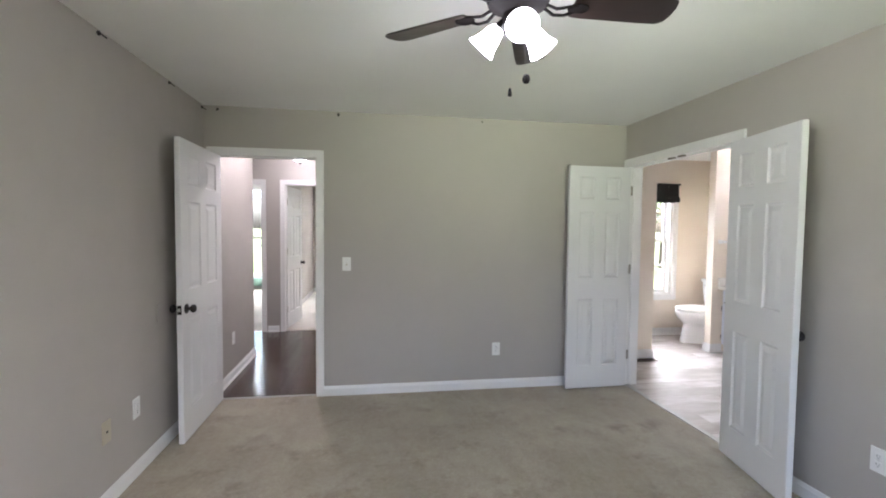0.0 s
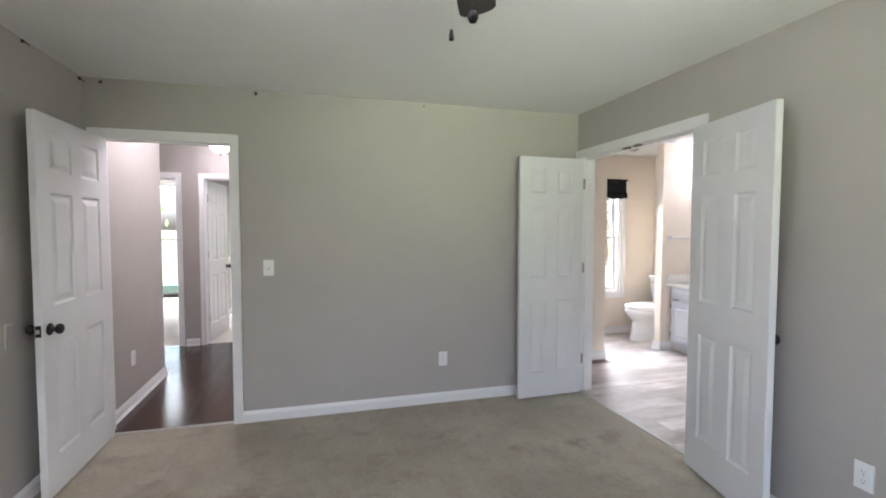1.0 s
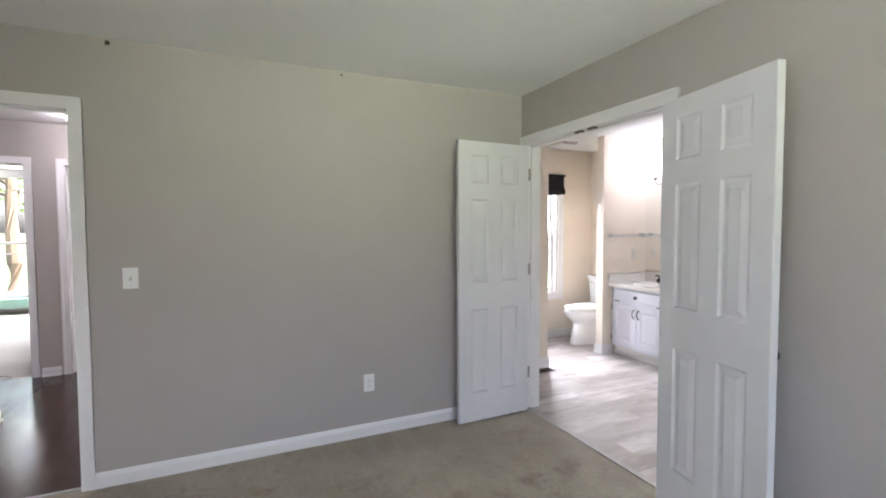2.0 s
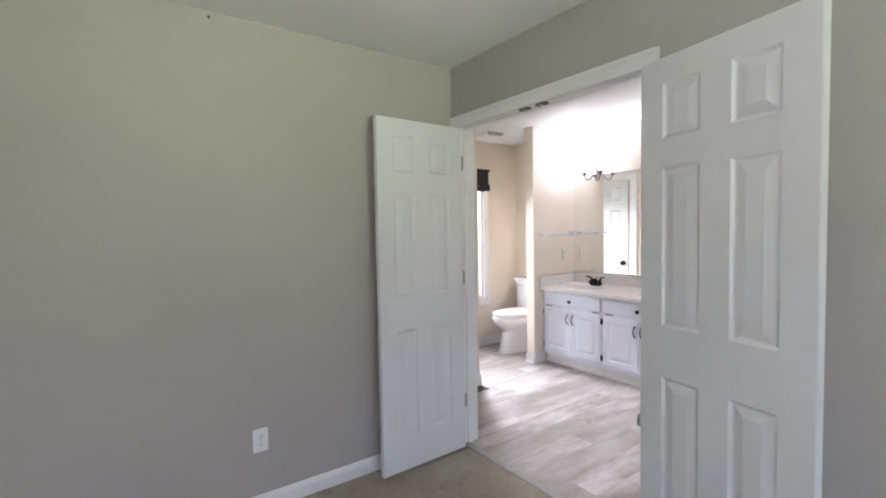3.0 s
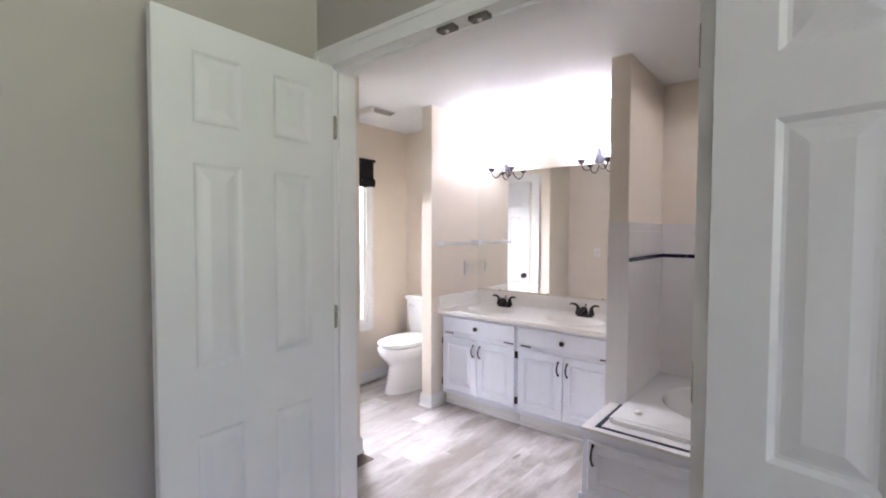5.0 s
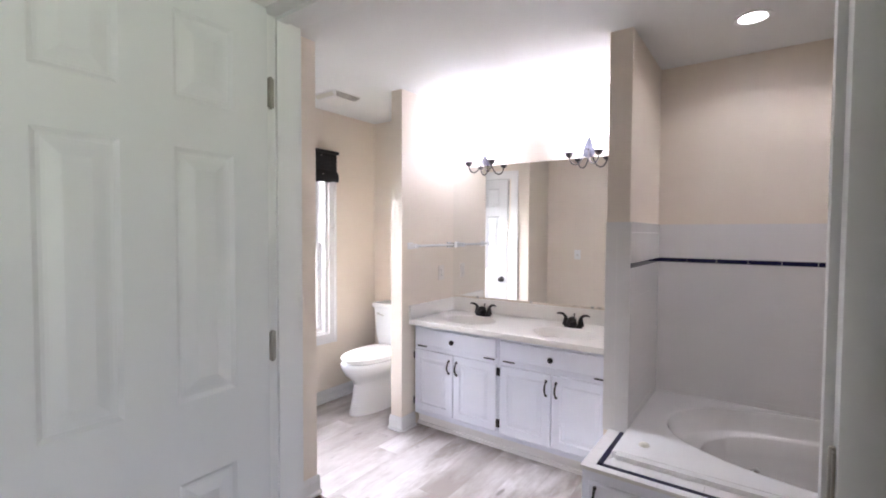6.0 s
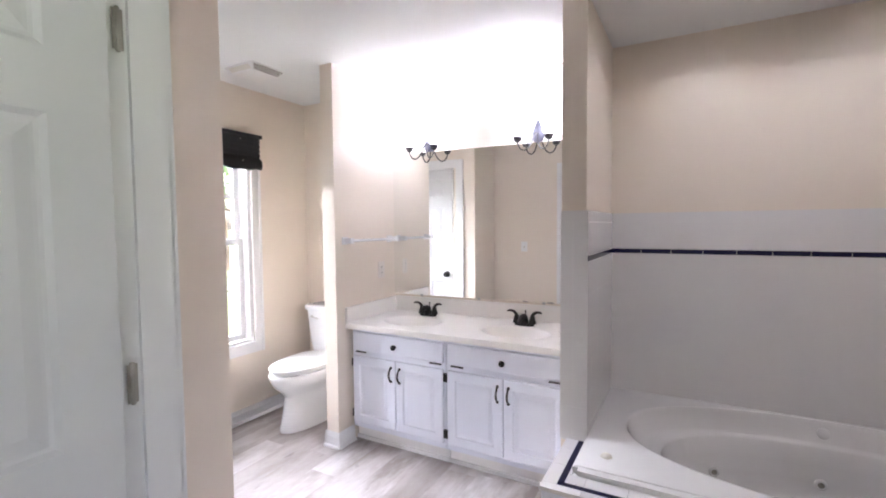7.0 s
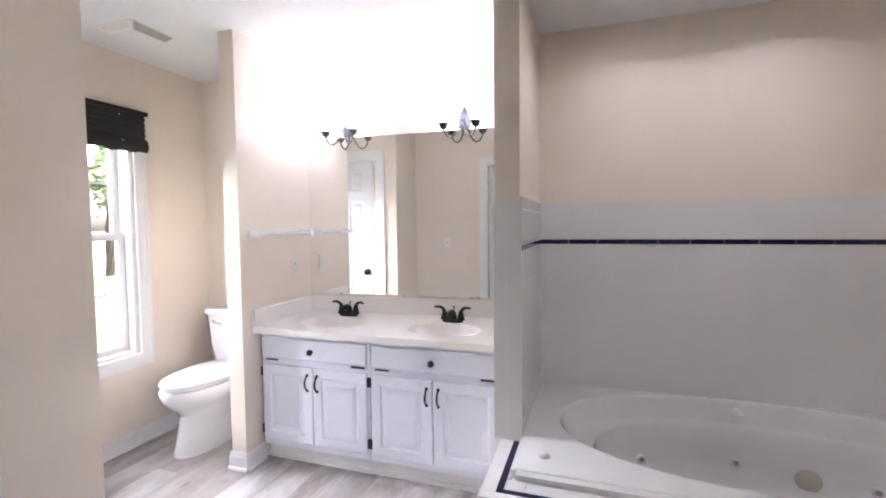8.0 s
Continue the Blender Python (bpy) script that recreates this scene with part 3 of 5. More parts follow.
# ---------------------------------------------------------------- windows
def window(name, x0, x1, z0, z1, y0, y1, inner, label, muntins=(0.5,), meet=0.5, trim=0.07, sill=True):
    """A double-hung window in a wall along x. inner: face of the wall on the room's side (y0), outside is y1."""
    ob = tagged(new(name), label, "window", kind="structure")
    f = 0.03
    part("window_frame", join(rbox(x0, x0 + f, y0 + 0.012, y1, z0, z1, 0.002), rbox(x1 - f, x1, y0 + 0.012, y1, z0, z1, 0.002),
                              rbox(x0 + f, x1 - f, y0 + 0.012, y1, z1 - f, z1, 0.002), rbox(x0 + f, x1 - f, y0 + 0.012, y1, z0, z0 + f, 0.002)), M_TRIM, ob)
    zm = z0 + (z1 - z0) * meet
    for nm, a, b, yc in (("lower_sash", z0 + f, zm + 0.018, y0 + 0.07), ("upper_sash", zm - 0.018, z1 - f, y0 + 0.105)):
        r = 0.04
        xa, xb = x0 + f + 0.002, x1 - f - 0.002
        pieces = [rbox(xa, xa + r, yc, yc + 0.03, a, b, 0.003), rbox(xb - r, xb, yc, yc + 0.03, a, b, 0.003),
                  rbox(xa + r, xb - r, yc, yc + 0.03, a, a + r, 0.003), rbox(xa + r, xb - r, yc, yc + 0.03, b - r, b, 0.003)]
        for q in muntins:
            zq = a + r + (b - a - 2 * r) * q
            pieces.append(rbox(xa + r, xb - r, yc + 0.006, yc + 0.022, zq - 0.008, zq + 0.008, 0.002))
        s = part(nm, join(*pieces), M_TRIM, ob)
        pane = part("pane", rbox(xa + r - 0.004, xb - r + 0.004, yc + 0.012, yc + 0.016, a + r - 0.004, b - r + 0.004, 0), M_GLASS, s)
        pane.visible_shadow = False
    part("lock", rbox((x0 + x1) / 2 - 0.03, (x0 + x1) / 2 + 0.03, y0 + 0.072, y0 + 0.098, zm + 0.018, zm + 0.032, 0.004), M_PLASTIC, ob)
    if trim:
        for a, b, c, d in ((x0 - trim, x0 + 0.006, z0 - trim, z1 + trim), (x1 - 0.006, x1 + trim, z0 - trim, z1 + trim)):
            part("side_casing", join(rbox(a, b, y0 - 0.014, y0, c, d, 0.003), rbox(a if a < x0 - 0.01 else b - 0.018, a + 0.018 if a < x0 - 0.01 else b, y0 - 0.02, y0, c, d, 0.003)), M_TRIM, ob)
        for c, d in ((z0 - trim, z0 + 0.006), (z1 - 0.006, z1 + trim)):
            part("cross_casing", rbox(x0 + 0.006, x1 - 0.006, y0 - 0.0145, y0, c, d, 0.003), M_TRIM, ob)
        part("window_stool", rbox(x0 + 0.006, x1 - 0.006, y0 - 0.012, y0 + 0.07, z0 - 0.004, z0 + 0.012, 0.003), M_TRIM, ob)
    return ob


window("window_1", 3.70, 4.41, 0.565, 2.03, 5.78, 5.92, 5.78, "white double-hung bathroom window in white casing", meet=0.517)
window("window_2", -3.3, -1.55, 0.30, 2.38, 11.0, 11.12, 11.0, "tall white window of the sunlit far room", muntins=(0.8,), meet=0.43, trim=0.05)
# never in view; added so that light enters the far bedroom
window("window_3", 0.0, 1.4, 0.7, 2.1, 10.5, 10.62, 10.5, "unseen white double-hung window added to light the far bedroom", muntins=())

# ---------------------------------------------------------------- outside
solid("ground", rbox(-400, 400, -400, 400, -0.9, -0.6, 0), M_GRASS, "mown green lawn", "lawn")


def tree(x, y, height, spread, seed):
    rnd = random.Random(seed)
    ob = thing("tree", "leafy green deciduous tree on the lawn", "tree", "garden trees", pose(x, y, -0.6))
    pts, rad = [], []
    for i in range(8):
        f = i / 7
        pts.append((rnd.uniform(-0.1, 0.1) * f, rnd.uniform(-0.1, 0.1) * f, height * 0.8 * f))
        rad.append(0.2 * (1 - 0.85 * f) * height / 7)
    limbs = [tube(pts, rad, 9)]
    ends = []
    for i in range(11):
        f = rnd.uniform(0.3, 0.8)
        a = rnd.uniform(0, 6.28)
        ln = spread * rnd.uniform(0.5, 0.95) * (1.15 - f * 0.6)
        b = Vector((0, 0, height * f))
        e = b + Vector((math.cos(a) * ln, math.sin(a) * ln, ln * rnd.uniform(0.25, 0.8)))
        limbs.append(tube([b, b.lerp(e, 0.5) + Vector((0, 0, -0.12)), e], [0.07, 0.045, 0.012], 6))
        ends += [e, b.lerp(e, 0.65)]
    part("trunk", join(*limbs), M_BARK, ob)
    ends += [Vector((rnd.gauss(0, spread * 0.35), rnd.gauss(0, spread * 0.35), height * rnd.uniform(0.6, 1.0))) for _ in range(14)]
    vs, fs = [], []
    for e in ends:
        for _ in range(90):
            c = e + Vector((rnd.gauss(0, 0.38), rnd.gauss(0, 0.38), rnd.gauss(0, 0.3))) * (spread / 2.2)
            u = Vector((rnd.gauss(0, 1), rnd.gauss(0, 1), rnd.gauss(0, 1))).normalized()
            w = u.orthogonal().normalized()
            L, W = rnd.uniform(0.10, 0.17), rnd.uniform(0.05, 0.08)
            k = len(vs)
            vs += [c - u * L, c + w * W, c + u * L, c - w * W]
            fs.append((k, k + 1, k + 2, k + 3))
    me = bpy.data.meshes.new("crown")
    me.from_pydata([tuple(q) for q in vs], [], fs)
    me.materials.append(M_LEAF)
    cr = new("crown", me)
    cr.parent = ob
    return ob


for x, y, h, s, k in ((8.5, 15.0, 7.5, 2.6, 1), (12.5, 21.0, 9.0, 3.2, 2), (5.5, 24.0, 8.5, 3.0, 3), (17.0, 26.0, 9.5, 3.4, 4), (-11.0, 21.0, 8.0, 3.0, 5), (-17.0, 27.0, 9.0, 3.2, 6), (9.0, 32.0, 10.0, 3.6, 7),
                      (11.6, 18.0, 8.0, 3.0, 8), (14.8, 19.5, 8.5, 3.2, 9), (10.0, 23.0, 9.5, 3.4, 10), (16.0, 22.5, 9.0, 3.4, 11), (13.2, 26.0, 10.0, 3.6, 12), (-6.0, 20.0, 8.5, 3.2, 13)):
    tree(x, y, h, s, k)


# ---------------------------------------------------------------- bedroom things
def wall_plate(kind, x, y, z, rz, label, mat=None, group=""):
    """Cover plate on a wall; it faces local -y. kind: outlet, switch, jack, blank."""
    mat = mat or M_PLASTIC
    ob = thing({"outlet": "wall_outlet", "switch": "light_switch", "jack": "phone_jack", "blank": "cover_plate"}[kind], label, {"outlet": "outlet", "switch": "switch", "jack": "jack", "blank": "cover plate"}[kind], group, pose(x, y, z, rz=rz))
    part("plate", rbox(-0.036, 0.036, -0.006, 0.0, -0.058, 0.058, 0.003, 2), mat, ob)
    if kind == "outlet":
        for s in (-1, 1):
            r = part("receptacle", rbox(-0.017, 0.017, -0.0085, -0.005, s * 0.02 - 0.0145, s * 0.02 + 0.0145, 0.004, 2), mat, ob)
            for dx, hh in ((-0.006, 0.007), (0.006, 0.0055)):
                part("slot", rbox(dx - 0.0012, dx + 0.0012, -0.0092, -0.0080, s * 0.02 - 0.001, s * 0.02 - 0.001 + hh, 0), M_SLOT, r)
            part("ground_hole", lathe([(0, 0), (0.0026, 0), (0.0026, 0.001), (0, 0.001)], 8, pose(0, -0.0082, s * 0.02 - 0.008, 90)), M_SLOT, r)
    elif kind == "switch":
        part("toggle_slot", rbox(-0.006, 0.006, -0.0072, -0.005, -0.013, 0.013, 0.001), M_IVORY, ob)
        bm = rbox(-0.004, 0.004, -0.019, -0.004, -0.004, 0.005, 0.0015)
        bm.transform(pose(0, 0, 0.003, -18))
        part("toggle", bm, mat, ob)
    elif kind == "jack":
        part("socket", rbox(-0.007, 0.007, -0.0075, -0.005, -0.007, 0.006, 0.001), M_SLOT, ob)
    if kind != "blank":
        for s in (-1, 1):
            zz = s * 0.042 if kind == "switch" else 0.0
            if kind == "outlet" and s < 0:
                continue
            part("screw", lathe([(0, 0), (0.003, 0), (0.0025, 0.0012), (0, 0.0014)], 8, pose(0, -0.006, zz if kind != "jack" else s * 0.042, 90)), M_STEEL, ob)
    return ob


wall_plate("switch", 0.06, 4.02, 1.147, 0, "white toggle light switch on the greige wall")
wall_plate("outlet", 1.40, 4.02, 0.365, 0, "white duplex outlet on the back wall", group="bedroom outlets")
wall_plate("outlet", -1.08, 2.885, 0.400, 90, "white duplex outlet beside the bedroom door", group="bedroom outlets")
wall_plate("jack", -1.08, 2.585, 0.393, 90, "yellowed ivory phone jack on the wall", M_IVORY)
wall_plate("blank", -1.08, 3.20, 0.90, 90, "painted-over blank cover plate behind the door", M_WALL)
wall_plate("outlet", 2.635, 1.785, 0.395, -90, "white duplex outlet near the open double door", group="bedroom outlets")
wall_plate("jack", 2.635, 1.66, 0.395, -90, "white cable jack near the open double door")
wall_plate("outlet", -1.045, 4.63, 0.384, 90, "white duplex outlet on the hall wall")
wall_plate("switch", 2.755, 4.39, 1.18, 90, "white light switch on the bathroom wall")
wall_plate("outlet", 4.79, 4.885, 1.115, 0, "almond outlet on the partition by the mirror", M_ALMOND)


def ceiling_hook(x, y, z, out, size=1.0):
    ob = thing("ceiling_hook", "small dark cup hook near the ceiling line", "hook", "wall hooks", pose(x, y, z))
    o = Vector((out[0], out[1], 0))
    part("base", tube([Vector((0, 0, 0)), o * 0.006 * size, o * 0.010 * size], [0.009 * size, 0.009 * size, 0.004 * size], 10), M_BRONZE, ob)
    pts = [o * 0.008 * size]
    for i in range(8):
        a = math.pi * (0.5 + i / 7 * 1.3)
        pts.append(o * (0.022 + 0.010 * math.cos(a + math.pi / 2)) * size + Vector((0, 0, -0.004 - 0.010 * (1 - math.sin(a)) * 0.7)) * size)
    part("hook", tube(pts, 0.0028 * size, 8), M_BRONZE, ob)
    return ob


for hx, hy, hz, ho, hs in ((-0.008, 4.02, 2.413, (0, -1), 1.3), (1.24, 4.02, 2.413, (0, -1), 0.7), (-1.08, 2.60, 2.42, (1, 0), 1.3), (-1.08, 3.396, 2.424, (1, 0), 1.1),
                           (-1.08, 3.98, 2.415, (1, 0), 1.2), (-0.97, 4.02, 2.413, (0, -1), 1.1)):
    ceiling_hook(hx, hy, hz, ho, hs)

# ceiling fan with three lit shades
FX, FY, FZ = 0.755, 1.54, 2.213
fan = thing("ceiling_fan", "dark bronze ceiling fan with walnut blades and lit white shades", "ceiling fan", "", pose(FX, FY, FZ))
part("canopy", lathe([(0, H - FZ), (0.075, H - FZ), (0.078, H - FZ - 0.012), (0.06, H - FZ - 0.05), (0.022, H - FZ - 0.06), (0.0, H - FZ - 0.06)], 28), M_FANMETAL, fan, "", True)
part("downrod", lathe([(0, 0.07), (0.014, 0.07), (0.014, H - FZ - 0.05), (0, H - FZ - 0.05)], 14), M_FANMETAL, fan, "", True)
part("motor_housing", lathe([(0, 0.095), (0.05, 0.095), (0.085, 0.085), (0.105, 0.06), (0.108, 0.02), (0.10, -0.005), (0.07, -0.02), (0.05, -0.035), (0.048, -0.06), (0.055, -0.075), (0.05, -0.09), (0.0, -0.095)], 36), M_FANMETAL, fan, "", True)
for a in (-5, 65.5, 139, 211, 285):
    irons = []
    for s in (-1, 1):
        irons.append(tube([(0.09, s * 0.012, -0.004), (0.125, s * 0.022, -0.022), (0.165, s * 0.030, -0.018), (0.20, s * 0.022, -0.006)], 0.0055, 8))
    irons.append(lathe([(0, 0), (0.034, 0), (0.036, 0.003), (0.02, 0.006), (0, 0.006)], 20, Matrix.Translation((0.205, 0, -0.011))))
    bm = join(*irons)
    bm.transform(pose(0, 0, 0, rz=a))
    iron = part("blade_iron", bm, M_FANMETAL, fan, "curved bronze blade iron", True)
    out = []
    L0, L1 = 0.185, 0.535
    outline = [(L0, -0.045), (L0 + 0.03, -0.052), (L1 - 0.10, -0.064), (L1 - 0.03, -0.065), (L1 - 0.008, -0.050), (L1, -0.02), (L1, 0.02), (L1 - 0.008, 0.050), (L1 - 0.03, 0.065), (L1 - 0.10, 0.064), (L0 + 0.03, 0.052), (L0, 0.045)]
    bm = loft([[(x, y, -0.003) for x, y in outline], [(x, y, 0.003) for x, y in outline]])
    bm.transform(pose(0, 0, 0, rz=a) @ pose(0, 0, -0.003, rx=-11))
    part("blade", bm, M_BLADE, fan, "dark walnut blade")
for i, a in enumerate((262, 22, 142)):
    m = pose(-0.008, 0, -0.05, rz=a) @ pose(0.040, 0, 0, ry=132) @ Matrix.Diagonal((0.86, 0.86, 0.86, 1))
    part("socket_arm", lathe([(0, -0.012), (0.013, -0.012), (0.016, 0.0), (0.021, 0.024), (0.019, 0.036), (0, 0.036)], 16, m), M_FANMETAL, fan, "", True)
    sh = [(0.0, 0.030), (0.020, 0.030), (0.028, 0.040), (0.037, 0.065), (0.043, 0.095), (0.053, 0.122), (0.060, 0.135), (0.057, 0.136), (0.050, 0.122), (0.040, 0.095), (0.030, 0.06), (0.0, 0.05)]
    part("shade", lathe(sh, 28, m), M_FAN_GLOW, fan, "lit frosted white glass shade", True)
for dx, dy, dz, r in ((0.048, 0.046, -0.23, "ball"), (0.0, 0.078, -0.268, "fob")):
    ch = part("pull_chain", tube([(dx * 0.7, dy * 0.7, -0.09), (dx, dy, dz + 0.014)], 0.00012, 5), M_CHAIN, fan, "fine dull pull chain")
    if r == "ball":
        part("pull_knob", lathe([(0, 0.018), (0.009, 0.014), (0.0135, 0.004), (0.0135, -0.004), (0.009, -0.013), (0, -0.016)], 16, Matrix.Translation((dx, dy, dz))), M_FANMETAL, ch, "dark round pull", True)
    else:
        part("pull_knob", lathe([(0, 0.016), (0.004, 0.014), (0.0065, 0.0), (0.0075, -0.012), (0.0, -0.016)], 12, Matrix.Translation((dx, dy, dz))), M_FANMETAL, ch, "small dark fob", True)

# ---------------------------------------------------------------- hall things
def flush_lamp(x, y, label, glass):
    ob = thing("ceiling_lamp", label, "ceiling lamp", "", pose(x, y, H))
    part("pan", lathe([(0, 0), (0.13, 0), (0.135, -0.008), (0.125, -0.022), (0, -0.022)], 28), M_PLASTIC, ob, "", True)
    part("bowl", lathe([(0.122, -0.022), (0.118, -0.065), (0.095, -0.11), (0.055, -0.137), (0, -0.145)], 28), glass, ob, "lit white glass bowl", True)
    part("finial", lathe([(0, -0.140), (0.016, -0.145), (0.018, -0.155), (0.009, -0.172), (0, -0.180)], 14), M_BRONZE, ob, "dark finial", True)
    return ob


flush_lamp(-0.64, 6.12, "white glass flush ceiling lamp in the hall", M_HALL_GLOW)
# out of view; added only to brighten the hall walls
flush_lamp(-0.35, 4.75, "unseen white glass ceiling lamp added to light the hall", M_ADDED_HALL_GLOW)

# stand-in for a green band of unknown nature; board and feet are invented
bench = thing("low_shelf_board", "pale green board standing in for an unidentified band under the sunny window", "board", "", pose(-2.4, 10.9, 0))
part("board", rbox(-0.8, 0.8, -0.02, 0.08, 0.10, 0.26, 0.006), M_GREEN, bench)
part("foot", rbox(-0.78, -0.72, -0.015, 0.075, 0.0, 0.10, 0.004), M_GREEN, bench)
part("foot", rbox(0.72, 0.78, -0.015, 0.075, 0.0, 0.10, 0.004), M_GREEN, bench)

cord = thing("cord", "thin dark loose cord on the far floor", "cord", "", pose(-1.55, 6.75, 0.0))
part("wire", tube([(-0.25, 0.1, 0.006), (-0.12, 0.02, 0.03), (0.0, -0.03, 0.006), (0.1, -0.10, 0.02), (0.16, -0.14, 0.006)], 0.004, 6), M_BLACK, cord)


# ---------------------------------------------------------------- bathroom: vanity
VX = 4.443     # front of the doors
def raised_front(y0, y1, z0, z1, raised=True):
    """A cabinet door or drawer front that faces -x, front plane at VX."""
    bm = bmesh.new()
    t = 0.019
    rings = [(0, t), (0, 0.004), (0.005, 0.0)]
    if raised:
        rings += [(0.052, 0.0), (0.058, 0.006), (0.066, 0.006), (0.088, 0.0005)]
    loops = [[bm.verts.new((VX + d, y, z)) for y, z in ((y0 + q, z0 + q), (y1 - q, z0 + q), (y1 - q, z1 - q), (y0 + q, z1 - q))] for q, d in rings]
    for a, b in zip(loops, loops[1:]):
        for e in range(4):
            f = (e + 1) % 4
            bm.faces.new((a[e], a[f], b[f], b[e]))
    bm.faces.new(loops[0])
    bm.faces.new(loops[-1])
    bmesh.ops.recalc_face_normals(bm, faces=bm.faces)
    return bm


def bow_handle(y, z, ln=0.088, x=None):
    x = VX if x is None else x
    pts = []
    for i in range(11):
        f = i / 10
        pts.append((x - 0.004 - 0.024 * math.sin(math.pi * f) ** 0.8, y, z + (f - 0.5) * ln))
    rad = [0.0075, 0.0056, 0.005, 0.0056, 0.0068, 0.0074, 0.0068, 0.0056, 0.005, 0.0056, 0.0075]
    bm = [tube(pts, rad, 8)]
    for s in (-1, 1):
        bm.append(lathe([(0, 0), (0.008, 0), (0.008, 0.004), (0, 0.006)], 10, pose(x, y, z + s * ln / 2, ry=-90)))
    return join(*bm)


def vanity_unit(y0, y1, label):
    """A sink base cabinet between y0 (low) and y1 (high)."""
    ob = thing("vanity_cabinet", label, "vanity cabinet", "vanity cabinets", pose(0, 0, 0))
    c = VX + 0.0195
    body = join(rbox(c, c + 0.02, y0, y1, 0.095, 0.768, 0.002), rbox(c + 0.0205, 4.93, y0, y0 + 0.016, 0.095, 0.768, 0.001), rbox(c + 0.0205, 4.93, y1 - 0.016, y1, 0.095, 0.768, 0.001),
                rbox(c + 0.0205, 4.93, y0 + 0.0165, y1 - 0.0165, 0.095, 0.112, 0.001))
    part("body", body, M_CABINET, ob)
    part("toe_board", rbox(c + 0.045, 4.93, y0, y1, 0.0, 0.094, 0.001), M_TOE, ob, "cream toe board")
    part("toe_moulding", rbox(c + 0.03, c + 0.0445, y0, y1, 0.0, 0.022, 0.004, 2), M_TOE, ob)
    g = 0.012
    d = part("drawer_front", raised_front(y0 + g, y1 - g, 0.617, 0.738, False), M_CABINET, ob)
    part("drawer_knob", lathe([(0, 0), (0.008, 0), (0.007, 0.006), (0.010, 0.010), (0.0155, 0.015), (0.0178, 0.022), (0.0155, 0.029), (0.009, 0.034), (0, 0.0355)], 18, pose(VX, (y0 + y1) / 2, 0.672, ry=-90)), M_BRONZE, d, "dark round knob", True)
    for s in (-1, 1):
        yh = (y0 + y1) / 2 + s * ((y1 - y0) / 2 - 0.07)
        part("tilt_hinge", rbox(VX + 0.010, VX + 0.0192, yh - 0.04, yh + 0.04, 0.600, 0.607, 0.001), M_BRONZE, ob, "dark tilt-out hinge")
    mid = (y0 + y1) / 2
    for s, a, b in ((-1, y0 + g, mid - 0.003), (1, mid + 0.003, y1 - g)):
        dr = part("door", raised_front(a, b, 0.133, 0.578), M_CABINET, ob)
        part("handle", bow_handle(mid + s * 0.032, 0.492), M_BRONZE, dr, "dark bow handle", True)
        for zz in (0.19, 0.53):
            yy = (y0 + g - 0.006) if s < 0 else (y1 - g + 0.006)
            part("hinge", rbox(VX + 0.004, VX + 0.0193, yy - 0.006, yy + 0.006, zz - 0.025, zz + 0.025, 0.002), M_BRONZE, dr, "dark exposed hinge")
    return ob


vanity_unit(4.1775, 4.880, "white raised-panel sink cabinet beside the partition")
vanity_unit(3.450, 4.1725, "white raised-panel sink cabinet beside the tub wall")

# countertop with two oval bowls
def counter_mesh():
    x0, x1, y0, y1, zt, th = 4.398, 5.030, 3.446, 4.884, 0.800, 0.036
    bowls = [(4.66, 3.815, 0.15, 0.205), (4.66, 4.53, 0.15, 0.205)]
    bm = bmesh.new()
    ys = [y0, (bowls[0][1] + bowls[1][1]) / 2, y1]
    n = 48
    for (cx, cy, a, b), (ya, yb) in zip(bowls, zip(ys, ys[1:])):
        outer, rings = [], []
        for i in range(n):
            t = 2 * math.pi * i / n
            dx, dy = math.cos(t), math.sin(t)
            k = min(((x1 - cx) if dx > 0 else (cx - x0)) / abs(dx) if abs(dx) > 1e-6 else 9, ((yb - cy) if dy > 0 else (cy - ya)) / abs(dy) if abs(dy) > 1e-6 else 9)
            outer.append((cx + dx * k, cy + dy * k))
        for q in ((x0, ya), (x1, ya), (x1, yb), (x0, yb)):
            i = min(range(n), key=lambda j: (outer[j][0] - q[0]) ** 2 + (outer[j][1] - q[1]) ** 2)
            outer[i] = q
        rings.append([bm.verts.new((x, y, zt)) for x, y in outer])
        rings.append([bm.verts.new((x + (cx - x) * 0.03, y + (cy - y) * 0.03, zt)) for x, y in outer])
        for f, z in ((1.14, zt), (1.06, zt), (1.0, zt - 0.003), (0.95, zt - 0.018), (0.88, zt - 0.055), (0.72, zt - 0.10), (0.45, zt - 0.125), (0.12, zt - 0.132)):
            rings.append([bm.verts.new((cx + a * f * math.cos(2 * math.pi * i / n), cy + b * f * math.sin(2 * math.pi * i / n), z)) for i in range(n)])
        for r0, r1 in zip(rings, rings[1:]):
            for i in range(n):
                j = (i + 1) % n
                bm.faces.new((r0[i], r0[j], r1[j], r1[i]))
        bm.faces.new(rings[-1])
    # front edge with a rounded nose, ends and underside lip
    nose = [(x0, zt), (x0 - 0.002, zt - 0.0006), (x0 - 0.004, zt - 0.004), (x0 - 0.004, zt - th + 0.002), (x0 - 0.002, zt - th), (x0 + 0.05, zt - th)]
    rows = [[bm.verts.new((x, y, z)) for x, z in nose] for y in (y0, y1)]
    for i in range(len(nose) - 1):
        bm.faces.new((rows[0][i], rows[0][i + 1], rows[1][i + 1], rows[1][i]))
    bmesh.ops.remove_doubles(bm, verts=bm.verts, dist=1e-5)
    bmesh.ops.recalc_face_normals(bm, faces=bm.faces)
    return bm


